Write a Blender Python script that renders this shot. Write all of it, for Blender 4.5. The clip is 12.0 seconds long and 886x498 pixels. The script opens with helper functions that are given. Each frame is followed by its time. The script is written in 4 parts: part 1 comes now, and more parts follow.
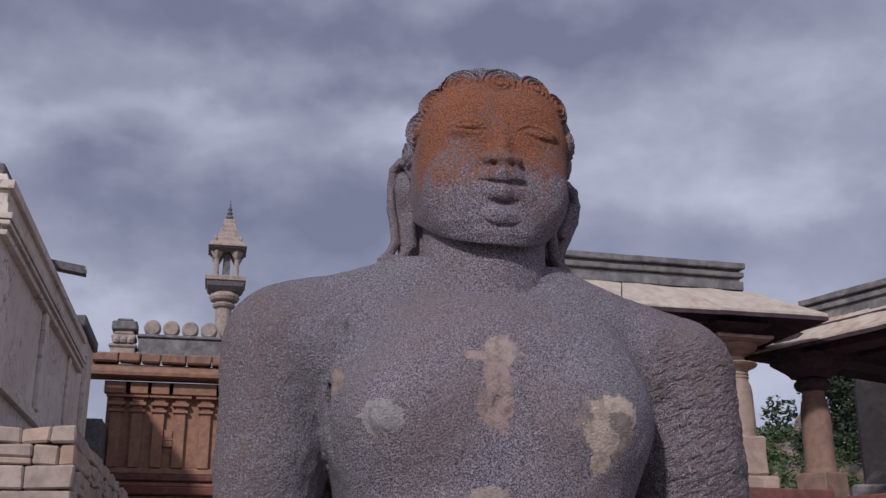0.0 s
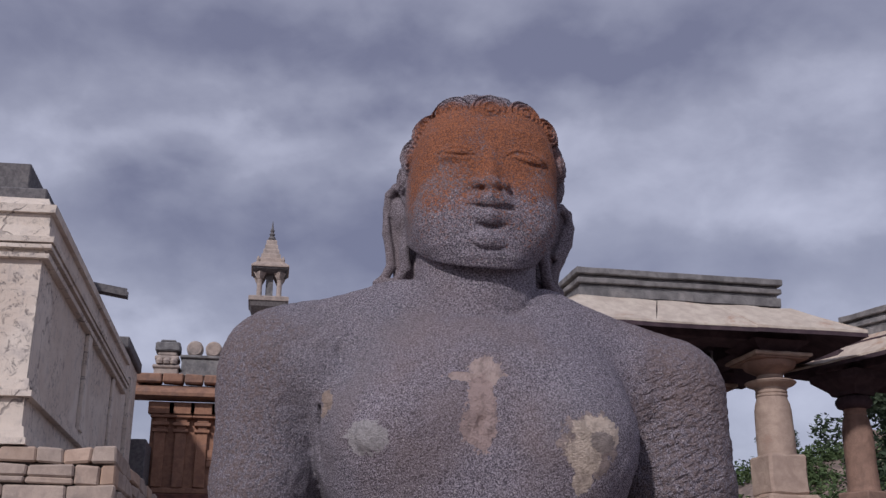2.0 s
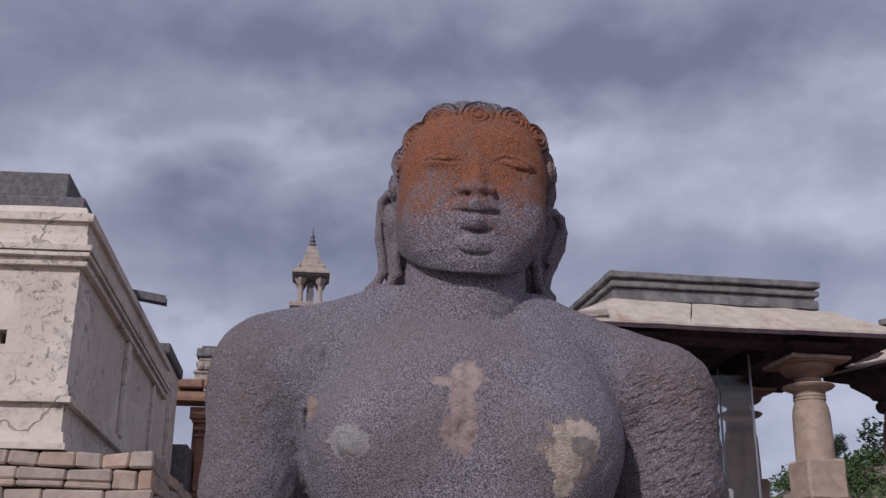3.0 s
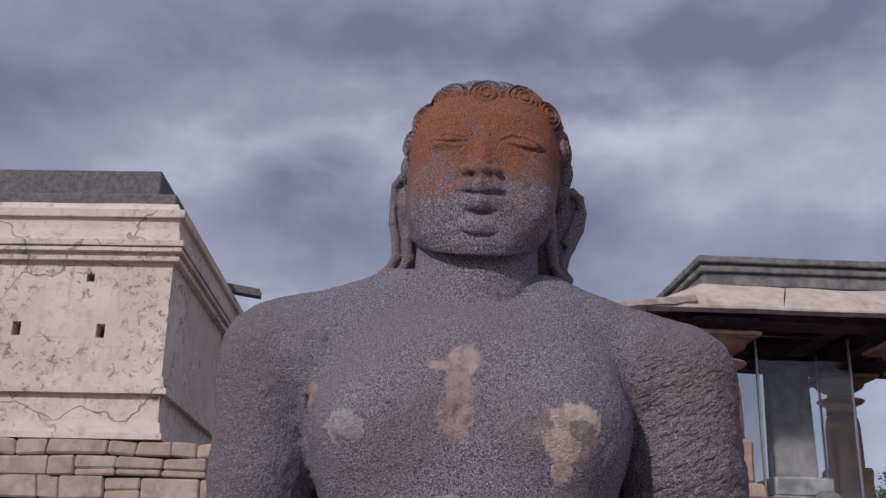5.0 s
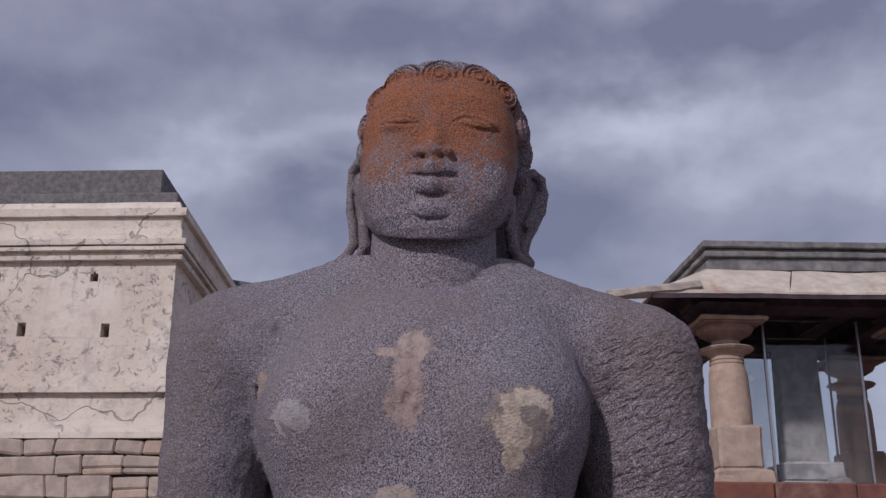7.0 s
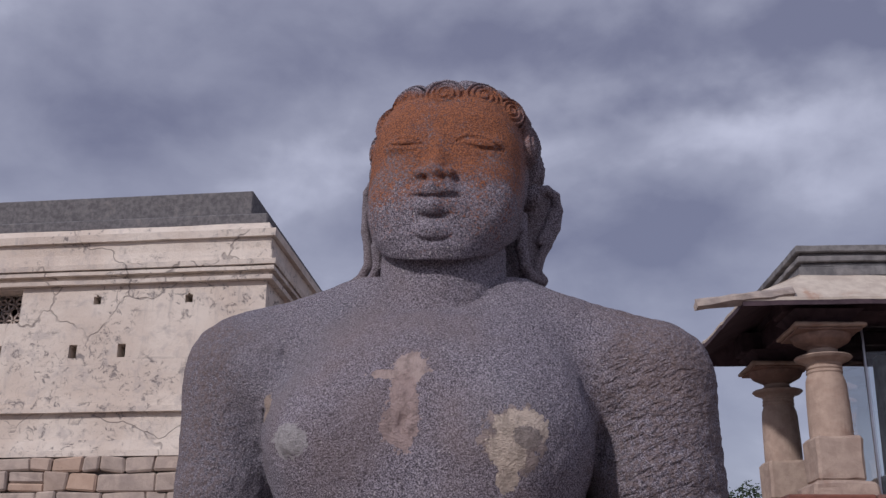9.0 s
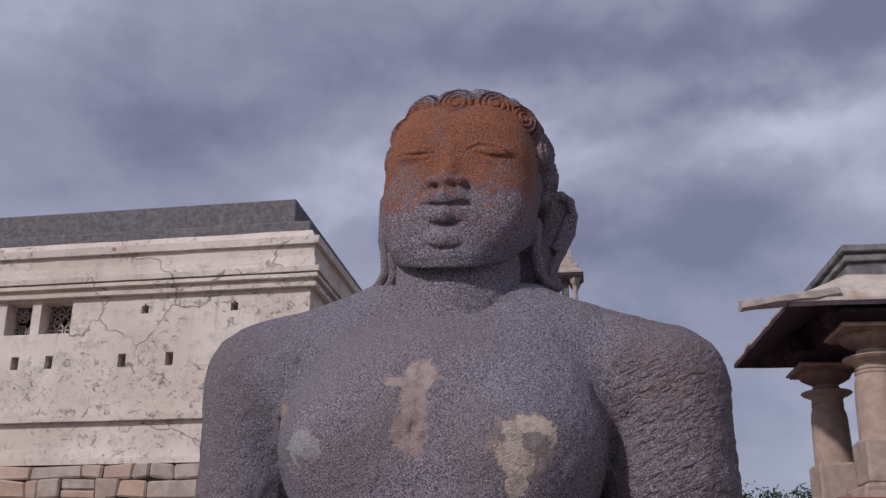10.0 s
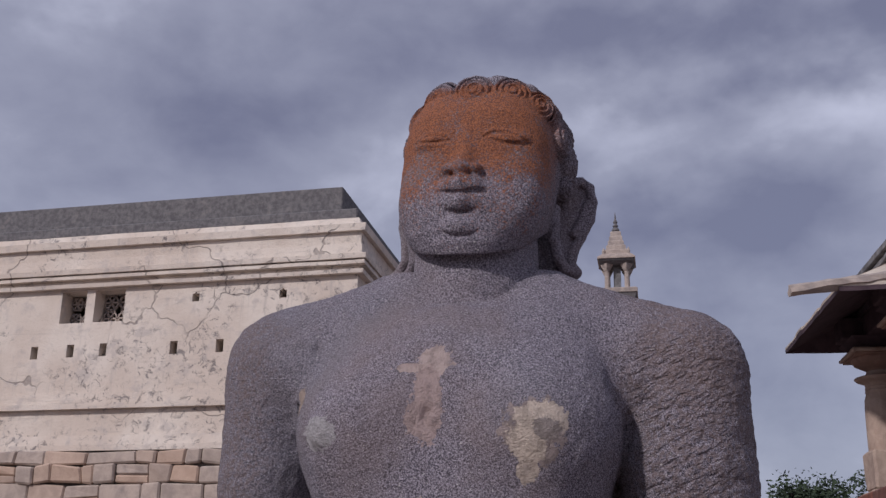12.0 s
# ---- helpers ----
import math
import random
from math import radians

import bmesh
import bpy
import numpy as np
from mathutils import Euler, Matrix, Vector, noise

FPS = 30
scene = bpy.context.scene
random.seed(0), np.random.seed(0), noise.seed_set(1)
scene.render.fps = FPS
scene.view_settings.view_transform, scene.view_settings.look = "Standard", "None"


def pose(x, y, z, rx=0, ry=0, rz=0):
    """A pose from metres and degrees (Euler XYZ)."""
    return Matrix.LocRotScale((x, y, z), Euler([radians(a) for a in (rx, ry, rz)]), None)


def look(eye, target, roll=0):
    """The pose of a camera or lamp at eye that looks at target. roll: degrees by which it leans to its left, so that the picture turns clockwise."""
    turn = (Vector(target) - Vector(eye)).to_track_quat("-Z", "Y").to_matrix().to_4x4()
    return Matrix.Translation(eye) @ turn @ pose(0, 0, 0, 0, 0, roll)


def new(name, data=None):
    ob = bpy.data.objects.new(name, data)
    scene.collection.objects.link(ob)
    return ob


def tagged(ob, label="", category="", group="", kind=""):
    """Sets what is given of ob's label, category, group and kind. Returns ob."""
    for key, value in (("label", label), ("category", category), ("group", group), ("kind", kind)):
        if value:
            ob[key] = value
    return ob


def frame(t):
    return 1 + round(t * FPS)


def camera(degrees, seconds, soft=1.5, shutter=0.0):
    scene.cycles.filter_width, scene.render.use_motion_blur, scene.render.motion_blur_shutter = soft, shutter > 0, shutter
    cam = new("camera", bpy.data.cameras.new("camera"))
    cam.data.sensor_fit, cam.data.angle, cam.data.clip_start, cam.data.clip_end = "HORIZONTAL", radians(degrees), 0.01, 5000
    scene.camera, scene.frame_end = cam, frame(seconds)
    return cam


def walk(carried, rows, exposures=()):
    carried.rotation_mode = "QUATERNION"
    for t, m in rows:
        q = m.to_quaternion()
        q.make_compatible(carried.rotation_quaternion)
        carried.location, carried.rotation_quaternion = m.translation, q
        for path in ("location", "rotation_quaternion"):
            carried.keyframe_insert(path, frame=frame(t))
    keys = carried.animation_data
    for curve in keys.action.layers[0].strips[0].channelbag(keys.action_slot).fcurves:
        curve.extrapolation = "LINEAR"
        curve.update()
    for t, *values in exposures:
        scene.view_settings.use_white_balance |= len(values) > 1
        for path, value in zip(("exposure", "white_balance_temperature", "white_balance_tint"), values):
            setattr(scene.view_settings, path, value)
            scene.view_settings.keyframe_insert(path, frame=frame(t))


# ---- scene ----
cam = camera(44.7, 12.0, soft=1.4)
PATH = [
    (0, (-0.036, 0.083, 1.428), (0.354, 1.944, 2.046), -0.0),
    (0.5, (-0.012, 0.067, 1.421), (0.356, 1.929, 2.053), 0.1),
    (1, (0.017, 0.049, 1.411), (0.362, 1.909, 2.06), 0.2),
    (1.5, (0.049, 0.03, 1.408), (0.375, 1.89, 2.067), 0.2),
    (2, (0.09, -0.003, 1.421), (0.397, 1.863, 2.072), 0.2),
    (2.5, (0.146, -0.026, 1.422), (0.426, 1.844, 2.074), 0.2),
    (3, (0.232, -0.041, 1.418), (0.459, 1.834, 2.077), 0.5),
    (3.5, (0.314, -0.049, 1.42), (0.479, 1.832, 2.081), 1.0),
    (5.5, (0.526, 0.012, 1.416), (0.547, 1.909, 2.047), 1.0),
    (6, (0.559, 0.037, 1.417), (0.583, 1.936, 2.044), 0.6),
    (6.5, (0.597, 0.056, 1.417), (0.62, 1.955, 2.044), 0.2),
    (8.5, (0.821, 0.061, 1.435), (0.708, 1.954, 2.073), 0.4),
    (9, (0.889, 0.064, 1.439), (0.707, 1.947, 2.087), 0.4),
    (9.5, (0.938, 0.055, 1.437), (0.707, 1.93, 2.093), 0.5),
    (10, (0.982, 0.046, 1.439), (0.711, 1.916, 2.094), 0.4),
    (10.5, (1.014, 0.045, 1.438), (0.716, 1.914, 2.087), 0.4),
    (11, (1.04, 0.048, 1.439), (0.717, 1.914, 2.079), 0.5),
    (11.5, (1.059, 0.052, 1.44), (0.712, 1.917, 2.074), 0.6),
    (12, (1.075, 0.05, 1.438), (0.706, 1.912, 2.068), 0.9),
]
walk(cam, [(t, look(eye, target, roll)) for t, eye, target, roll in PATH], exposures=[(0, 0.0, 6200, 12), (12, 0.0, 6200, 12)])


# ---------- sky, sun, exposure ----------
SUN_FROM = Vector((-0.46, -0.71, 0.55)).normalized()

world = bpy.data.worlds.new("sky")
scene.world = world
world.use_nodes = True
wt = world.node_tree
wt.nodes.clear()


def wn(kind, **props):
    n = wt.nodes.new(kind)
    for k, v in props.items():
        if k == "op":
            n.operation = v
    return n


def wmath(op, a, b=None, clamp=False):
    n = wt.nodes.new("ShaderNodeMath")
    n.operation = op
    n.use_clamp = clamp
    for i, v in enumerate((a, b)):
        if v is None:
            continue
        if isinstance(v, (int, float)):
            n.inputs[i].default_value = v
        else:
            wt.links.new(v, n.inputs[i])
    return n.outputs[0]


coord = wn("ShaderNodeTexCoord").outputs["Generated"]
stretch = wn("ShaderNodeMapping")
stretch.inputs["Scale"].default_value = (1.0, 1.0, 1.55)
wt.links.new(coord, stretch.inputs["Vector"])


def sky_noise(scale, detail, rough, warp, offset):
    m = wn("ShaderNodeMapping")
    m.inputs["Location"].default_value = offset
    wt.links.new(stretch.outputs[0], m.inputs["Vector"])
    n = wn("ShaderNodeTexNoise")
    n.inputs["Scale"].default_value = scale
    n.inputs["Detail"].default_value = detail
    n.inputs["Roughness"].default_value = rough
    n.inputs["Distortion"].default_value = warp
    wt.links.new(m.outputs[0], n.inputs["Vector"])
    return n.outputs["Fac"]


cover = wmath("ADD", wmath("MULTIPLY", sky_noise(3.2, 4.0, 0.5, 0.0, (0.3, 1.7, 0.4)), 0.36),
              wmath("MULTIPLY", sky_noise(9.0, 6.0, 0.55, 0.2, (2.2, 0.1, 3.0)), 0.34))
cover = wmath("ADD", cover, 0.165)

# the banks have torn, drifting edges
drift = coord
for size, reach in ((5.0, 0.16), (14.0, 0.055), (40.0, 0.016)):
    puff = wn("ShaderNodeTexNoise")
    puff.inputs["Scale"].default_value = size
    puff.inputs["Detail"].default_value = 4.0
    wt.links.new(stretch.outputs[0], puff.inputs["Vector"])
    centred = wn("ShaderNodeVectorMath", op="SUBTRACT")
    wt.links.new(puff.outputs["Color"], centred.inputs[0])
    centred.inputs[1].default_value = (0.5, 0.5, 0.5)
    scaled = wn("ShaderNodeVectorMath", op="SCALE")
    wt.links.new(centred.outputs[0], scaled.inputs[0])
    scaled.inputs["Scale"].default_value = reach
    moved = wn("ShaderNodeVectorMath", op="ADD")
    wt.links.new(drift, moved.inputs[0])
    wt.links.new(scaled.outputs[0], moved.inputs[1])
    drift = moved.outputs[0]


def cloud_bank(azimuth, height, wide, tall, amount):
    """A broad bank of cloud round a compass direction (degrees right of +y) and a height over the horizon."""
    a, h = radians(azimuth), radians(height)
    mid = Vector((math.sin(a) * math.cos(h), math.cos(a) * math.cos(h), math.sin(h)))
    side = Vector((math.cos(a), -math.sin(a), 0))
    up = side.cross(mid)
    total = None
    for axis, size in ((side, wide), (up, tall)):
        d = wn("ShaderNodeVectorMath", op="DOT_PRODUCT")
        wt.links.new(drift, d.inputs[0])
        d.inputs[1].default_value = axis
        off = wmath("DIVIDE", wmath("SUBTRACT", d.outputs["Value"], axis.dot(mid)), math.sin(radians(size)))
        sq = wmath("MULTIPLY", off, off)
        total = sq if total is None else wmath("ADD", total, sq)
    return wmath("MULTIPLY", wmath("POWER", 2.718, wmath("MULTIPLY", total, -1.0)), amount)


for bank in (
        (19, 29.5, 10, 2.6, -0.20), (4, 29.5, 9, 2.4, -0.17), (-8, 29.5, 8, 3.0, -0.12), (33, 30, 6, 2.5, -0.08), (-24, 26, 8, 3.2, -0.13), (-34, 22, 7, 3, -0.06),
        (6, 19.5, 7, 3.2, -0.20), (-6, 19.5, 7, 3.0, -0.22), (4, 15.5, 8, 2.4, -0.10), (24, 17.5, 8, 2.0, -0.08),
        (1, 25, 4, 2.2, 0.10), (9, 25, 5, 2.0, 0.06), (-6, 24, 4, 2.0, 0.06), (-14, 23.5, 6, 2.5, 0.15), (29, 25, 9, 2.2, 0.08), (18, 22, 5, 2.0, 0.08), (30, 20.5, 5, 2.0, 0.13),
        (13, 25.5, 5, 1.6, 0.10), (-36, 30, 5, 2.5, 0.10), (-17, 27.5, 5, 2.0, 0.06), (-6, 13.5, 7, 2.2, 0.10), (12, 12, 9, 2.0, -0.06), (31, 13, 8, 2.5, 0.02)):
    cover = wmath("ADD", cover, cloud_bank(*bank))

ramp = wn("ShaderNodeValToRGB")
wt.links.new(cover, ramp.inputs[0])
stops = ramp.color_ramp.elements
stops[0].position, stops[0].color = 0.31, (0.136, 0.137, 0.195, 1)
stops[1].position, stops[1].color = 0.72, (0.445, 0.448, 0.528, 1)
mid_stop = stops.new(0.52)
mid_stop.color = (0.246, 0.248, 0.310, 1)

nishita = wn("ShaderNodeTexSky")
nishita.sky_type = "NISHITA"
nishita.sun_disc = False
nishita.sun_elevation = math.asin(SUN_FROM.z)
nishita.sun_rotation = math.atan2(SUN_FROM.x, SUN_FROM.y)
blue = wn("ShaderNodeBackground")
blue.inputs["Strength"].default_value = 0.012
wt.links.new(nishita.outputs[0], blue.inputs["Color"])
clouds = wn("ShaderNodeBackground")
clouds.inputs["Strength"].default_value = 1.22
wt.links.new(ramp.outputs[0], clouds.inputs["Color"])
both = wn("ShaderNodeAddShader")
wt.links.new(blue.outputs[0], both.inputs[0])
wt.links.new(clouds.outputs[0], both.inputs[1])
sky_out = wn("ShaderNodeOutputWorld")
wt.links.new(both.outputs[0], sky_out.inputs["Surface"])

sun = new("sun", bpy.data.lights.new("sun", "SUN"))
sun.data.energy = 2.3
sun.data.angle = radians(3.0)
sun.data.color = (1.0, 0.915, 0.86)
sun.matrix_world = look(SUN_FROM * 60, (0, 0, 0))


# ---------- materials ----------
class Nodes:
    """A small builder for node materials."""

    def __init__(self, name, rough=0.85):
        self.mat = bpy.data.materials.new(name)
        self.mat.use_nodes = True
        self.t = self.mat.node_tree
        self.bsdf = self.t.nodes["Principled BSDF"]
        self.bsdf.inputs["Roughness"].default_value = rough
        self.bsdf.inputs["Specular IOR Level"].default_value = 0.25
        self.obj = self.t.nodes.new("ShaderNodeTexCoord").outputs["Object"]
        self.geo = self.t.nodes.new("ShaderNodeNewGeometry")
        self.place = self.geo.outputs["Position"]

    def put(self, socket, v):
        if isinstance(v, (int, float)):
            socket.default_value = v
        elif isinstance(v, (tuple, list, Vector)):
            socket.default_value = (*v, 1) if socket.type == "RGBA" and len(v) == 3 else v
        else:
            self.t.links.new(v, socket)

    def math(self, op, a, b=0.0, clamp=False):
        n = self.t.nodes.new("ShaderNodeMath")
        n.operation, n.use_clamp = op, clamp
        self.put(n.inputs[0], a)
        self.put(n.inputs[1], b)
        return n.outputs[0]

    def noise(self, scale, detail=4.0, rough=0.55, warp=0.0, where=None, stretch=None, offset=(0, 0, 0)):
        where = self.place if where is None else where
        m = self.t.nodes.new("ShaderNodeMapping")
        m.inputs["Location"].default_value = offset
        if stretch:
            m.inputs["Scale"].default_value = stretch
        self.t.links.new(where, m.inputs["Vector"])
        n = self.t.nodes.new("ShaderNodeTexNoise")
        n.inputs["Scale"].default_value = scale
        n.inputs["Detail"].default_value = detail
        n.inputs["Roughness"].default_value = rough
        n.inputs["Distortion"].default_value = warp
        self.t.links.new(m.outputs[0], n.inputs["Vector"])
        return n.outputs["Fac"]

    def cells(self, scale, where=None, feature="F1"):
        n = self.t.nodes.new("ShaderNodeTexVoronoi")
        n.feature = feature
        n.inputs["Scale"].default_value = scale
        self.t.links.new(self.place if where is None else where, n.inputs["Vector"])
        return n.outputs["Distance"]

    def step(self, v, low, high):
        n = self.t.nodes.new("ShaderNodeMapRange")
        n.interpolation_type = "SMOOTHSTEP"
        self.put(n.inputs["Value"], v)
        n.inputs["From Min"].default_value = low
        n.inputs["From Max"].default_value = high
        return n.outputs["Result"]

    def mix(self, f, a, b, blend="MIX"):
        n = self.t.nodes.new("ShaderNodeMix")
        n.data_type, n.blend_type = "RGBA", blend
        self.put(n.inputs[0], f)
        self.put(n.inputs[6], a)
        self.put(n.inputs[7], b)
        return n.outputs[2]

    def axis(self, which, where=None):
        n = self.t.nodes.new("ShaderNodeSeparateXYZ")
        self.t.links.new(self.place if where is None else where, n.inputs[0])
        return n.outputs[which]

    def blob(self, centre, size, warp, where=None):
        """0 in the middle of an ellipsoid, 1 on its skin; warp is added to it."""
        m = self.t.nodes.new("ShaderNodeVectorMath")
        m.operation = "SUBTRACT"
        self.t.links.new(self.place if where is None else where, m.inputs[0])
        m.inputs[1].default_value = centre
        d = self.t.nodes.new("ShaderNodeVectorMath")
        d.operation = "DIVIDE"
        self.t.links.new(m.outputs[0], d.inputs[0])
        d.inputs[1].default_value = size
        n = self.t.nodes.new("ShaderNodeVectorMath")
        n.operation = "LENGTH"
        self.t.links.new(d.outputs[0], n.inputs[0])
        return self.math("ADD", n.outputs["Value"], warp)

    def random(self):
        return self.t.nodes.new("ShaderNodeObjectInfo").outputs["Random"]

    def island(self):
        return self.geo.outputs["Random Per Island"]

    def done(self, colour, bump=None, strength=0.5, distance=0.01, rough=None):
        self.put(self.bsdf.inputs["Base Color"], colour)
        if rough is not None:
            self.put(self.bsdf.inputs["Roughness"], rough)
        if bump is not None:
            b = self.t.nodes.new("ShaderNodeBump")
            b.inputs["Strength"].default_value = strength
            b.inputs["Distance"].default_value = distance
            self.put(b.inputs["Height"], bump)
            self.t.links.new(b.outputs[0], self.bsdf.inputs["Normal"])
        return self.mat


def granite():
    """Dark grey granite with salt grains; orange lichen on the brow, patches of plaster repair on the chest."""
    n = Nodes("weathered_granite", 0.9)
    grain = n.noise(300, 3, 0.75)
    pits = n.noise(190, 3, 0.65)
    broad = n.noise(3.0, 4, 0.55)
    col = n.mix(n.step(grain, 0.40, 0.60), (0.078, 0.070, 0.091), (0.410, 0.372, 0.432))
    col = n.mix(n.math("MULTIPLY", n.step(pits, 0.46, 0.34), 0.70), col, (0.045, 0.042, 0.052))
    col = n.mix(n.math("MULTIPLY", n.step(n.noise(170, 2, 0.5, offset=(5, 2, 1)), 0.66, 0.72), 0.75), col, (0.62, 0.59, 0.59))
    col = n.mix(n.math("MULTIPLY", n.step(broad, 0.42, 0.66), 0.42), col, (0.215, 0.160, 0.150))
    col = n.mix(n.math("MULTIPLY", n.step(n.noise(1.6, 3, 0.5, 0, offset=(1, 7, 2)), 0.48, 0.64), 0.25), col, (0.16, 0.17, 0.20))
    # brown crust of dry lichen on the shoulders and arms
    reach = n.math("ABSOLUTE", n.math("SUBTRACT", n.axis(0), 0.575))
    reach = n.math("ADD", reach, n.math("MULTIPLY", n.math("SUBTRACT", n.noise(9, 5, 0.65), 0.5), 0.30))
    crust = n.math("MULTIPLY", n.step(reach, 0.37, 0.52), n.step(n.noise(90, 4, 0.7), 0.40, 0.60))
    col = n.mix(n.math("MULTIPLY", crust, 0.60), col, (0.190, 0.135, 0.122))
    # lichen on the face, thinning out over the cheeks; the crown stays bare
    z = n.axis(2)
    high = n.math("MULTIPLY", n.math("SUBTRACT", z, 2.405), 0.95)
    front = n.step(n.math("ADD", n.axis(1), n.math("MULTIPLY", n.noise(12, 4, 0.6), 0.16)), 2.84, 2.74)
    mid = n.noise(11, 5, 0.65, 0.4)
    veil = n.math("ADD", n.math("ADD", n.math("MINIMUM", high, 0.165), n.math("MULTIPLY", mid, 0.45)), n.math("MULTIPLY", n.noise(150, 5, 0.8), 1.0))
    lichen = n.math("MULTIPLY", n.step(veil, 0.71, 0.87), front)
    crown = n.step(n.math("ADD", z, n.math("MULTIPLY", n.noise(16, 3, 0.6), 0.06)), 2.815, 2.775)
    side = n.step(n.math("ADD", n.axis(0), n.math("MULTIPLY", n.noise(14, 3, 0.6), 0.10)), 0.95, 0.86)
    lichen = n.math("MULTIPLY", n.math("MULTIPLY", lichen, n.math("MULTIPLY", side, crown)), 0.90)
    rust = n.mix(n.step(n.noise(260, 3, 0.6), 0.38, 0.62), (0.150, 0.056, 0.032), (0.430, 0.150, 0.058))
    col = n.mix(lichen, col, rust)
    # plaster patches
    rag = n.math("MULTIPLY", n.math("SUBTRACT", n.noise(28, 5, 0.65), 0.5), 1.3)
    fine = n.math("MULTIPLY", n.math("SUBTRACT", n.noise(70, 4, 0.65), 0.5), 1.0)
    rag = n.math("ADD", rag, fine)
    for centre, size, tone in PATCHES:
        f = n.step(n.blob(centre, size, rag), 1.03, 0.93)
        tint = n.mix(n.step(n.noise(40, 5, 0.65), 0.36, 0.56), tuple(c * 0.68 for c in tone), tone)
        col = n.mix(n.math("MULTIPLY", f, 0.92), col, tint)
    relief = n.math("ADD", n.math("MULTIPLY", pits, 0.7), n.math("MULTIPLY", grain, 0.3))
    relief = n.math("ADD", relief, n.math("MULTIPLY", n.noise(60, 3, 0.6), 0.35))
    # pitted crust on both arms, and rows of slanting chisel marks on one of them
    relief = n.math("ADD", relief, n.math("MULTIPLY", n.math("MULTIPLY", n.step(reach, 0.34, 0.46), n.noise(85, 4, 0.65)), 0.9))
    slant = n.t.nodes.new("ShaderNodeMapping")
    slant.inputs["Rotation"].default_value = (0, radians(24), 0)
    n.t.links.new(n.place, slant.inputs["Vector"])
    rows = n.noise(58, 3, 0.6, 0.3, where=slant.outputs[0], stretch=(0.42, 0.42, 1.0))
    arm = n.math("MULTIPLY", n.step(n.axis(0), 0.99, 1.06), n.step(n.axis(2), 2.14, 2.02))
    relief = n.math("ADD", relief, n.math("MULTIPLY", n.math("MULTIPLY", arm, n.step(rows, 0.34, 0.66)), 1.0))
    return n.done(col, relief, 1.0, 0.010)


PATCHES = (
    ((0.590, 2.43, 1.966), (0.048, 0.10, 0.040), (0.47, 0.375, 0.35)),
    ((0.545, 2.43, 1.957), (0.048, 0.10, 0.012), (0.45, 0.355, 0.33)),
    ((0.578, 2.42, 1.912), (0.034, 0.10, 0.050), (0.41, 0.315, 0.30)),
    ((0.570, 2.40, 1.836), (0.044, 0.10, 0.060), (0.41, 0.315, 0.30)),
    ((0.822, 2.38, 1.798), (0.068, 0.10, 0.074), (0.33, 0.27, 0.255)),
    ((0.834, 2.38, 1.822), (0.060, 0.10, 0.042), (0.60, 0.51, 0.44)),
    ((0.808, 2.37, 1.778), (0.042, 0.10, 0.048), (0.58, 0.49, 0.42)),
    ((0.805, 2.36, 1.728), (0.026, 0.10, 0.046), (0.56, 0.47, 0.40)),
    ((0.850, 2.38, 1.804), (0.030, 0.10, 0.026), (0.30, 0.26, 0.25)),
    ((0.318, 2.43, 1.812), (0.050, 0.09, 0.038), (0.38, 0.365, 0.375)),
    ((0.236, 2.58, 1.905), (0.016, 0.05, 0.052), (0.38, 0.30, 0.255)),
    ((0.556, 2.40, 1.640), (0.046, 0.10, 0.024), (0.44, 0.37, 0.33)),
)


def lime_plaster():
    """Old whitewashed plaster with grey grime, dark cracks and worn edges."""
    n = Nodes("old_lime_plaster", 0.92)
    broad = n.noise(0.9, 5, 0.6, 0.4)
    mid = n.noise(4.2, 5, 0.65, 0.3)
    fine = n.noise(28, 4, 0.65)
    col = n.mix(n.step(broad, 0.35, 0.68), (0.60, 0.515, 0.450), (0.70, 0.63, 0.565))
    col = n.mix(n.math("MULTIPLY", n.step(mid, 0.50, 0.68), 0.5), col, (0.42, 0.38, 0.37))
    spots = n.math("MULTIPLY", n.step(n.noise(8, 6, 0.75, 0.8), 0.53, 0.64), n.step(n.noise(1.1, 3, 0.5, 0, offset=(3, 1, 2)), 0.40, 0.58))
    col = n.mix(n.math("MULTIPLY", spots, 0.8), col, (0.17, 0.155, 0.16))
    streak = n.noise(3.0, 5, 0.6, 0.2, stretch=(3.0, 3.0, 0.35))
    col = n.mix(n.math("MULTIPLY", n.step(streak, 0.58, 0.76), 0.38), col, (0.33, 0.31, 0.31))
    level = n.noise(2.4, 5, 0.6, 0.2, stretch=(0.3, 0.3, 5.0))
    col = n.mix(n.math("MULTIPLY", n.step(level, 0.60, 0.75), 0.4), col, (0.36, 0.32, 0.30))
    warped = n.t.nodes.new("ShaderNodeVectorMath")
    warped.operation = "ADD"
    n.t.links.new(n.place, warped.inputs[0])
    wob = n.t.nodes.new("ShaderNodeTexNoise")
    wob.inputs["Scale"].default_value = 1.5
    wob.inputs["Detail"].default_value = 3
    n.t.links.new(n.place, wob.inputs["Vector"])
    n.t.links.new(wob.outputs["Color"], warped.inputs[1])
    crack = n.cells(0.45, warped.outputs[0], "DISTANCE_TO_EDGE")
    line = n.math("MULTIPLY", n.step(crack, 0.009, 0.002), n.step(n.noise(0.9, 2, 0.5, 0, offset=(9, 4, 1)), 0.46, 0.56))
    col = n.mix(n.math("MULTIPLY", line, 0.55), col, (0.15, 0.13, 0.13))
    h = n.math("SUBTRACT", n.math("ADD", n.math("MULTIPLY", fine, 0.5), mid), n.math("ADD", n.math("MULTIPLY", line, 0.8), n.math("MULTIPLY", spots, 0.3)))
    return n.done(col, h, 0.6, 0.03)


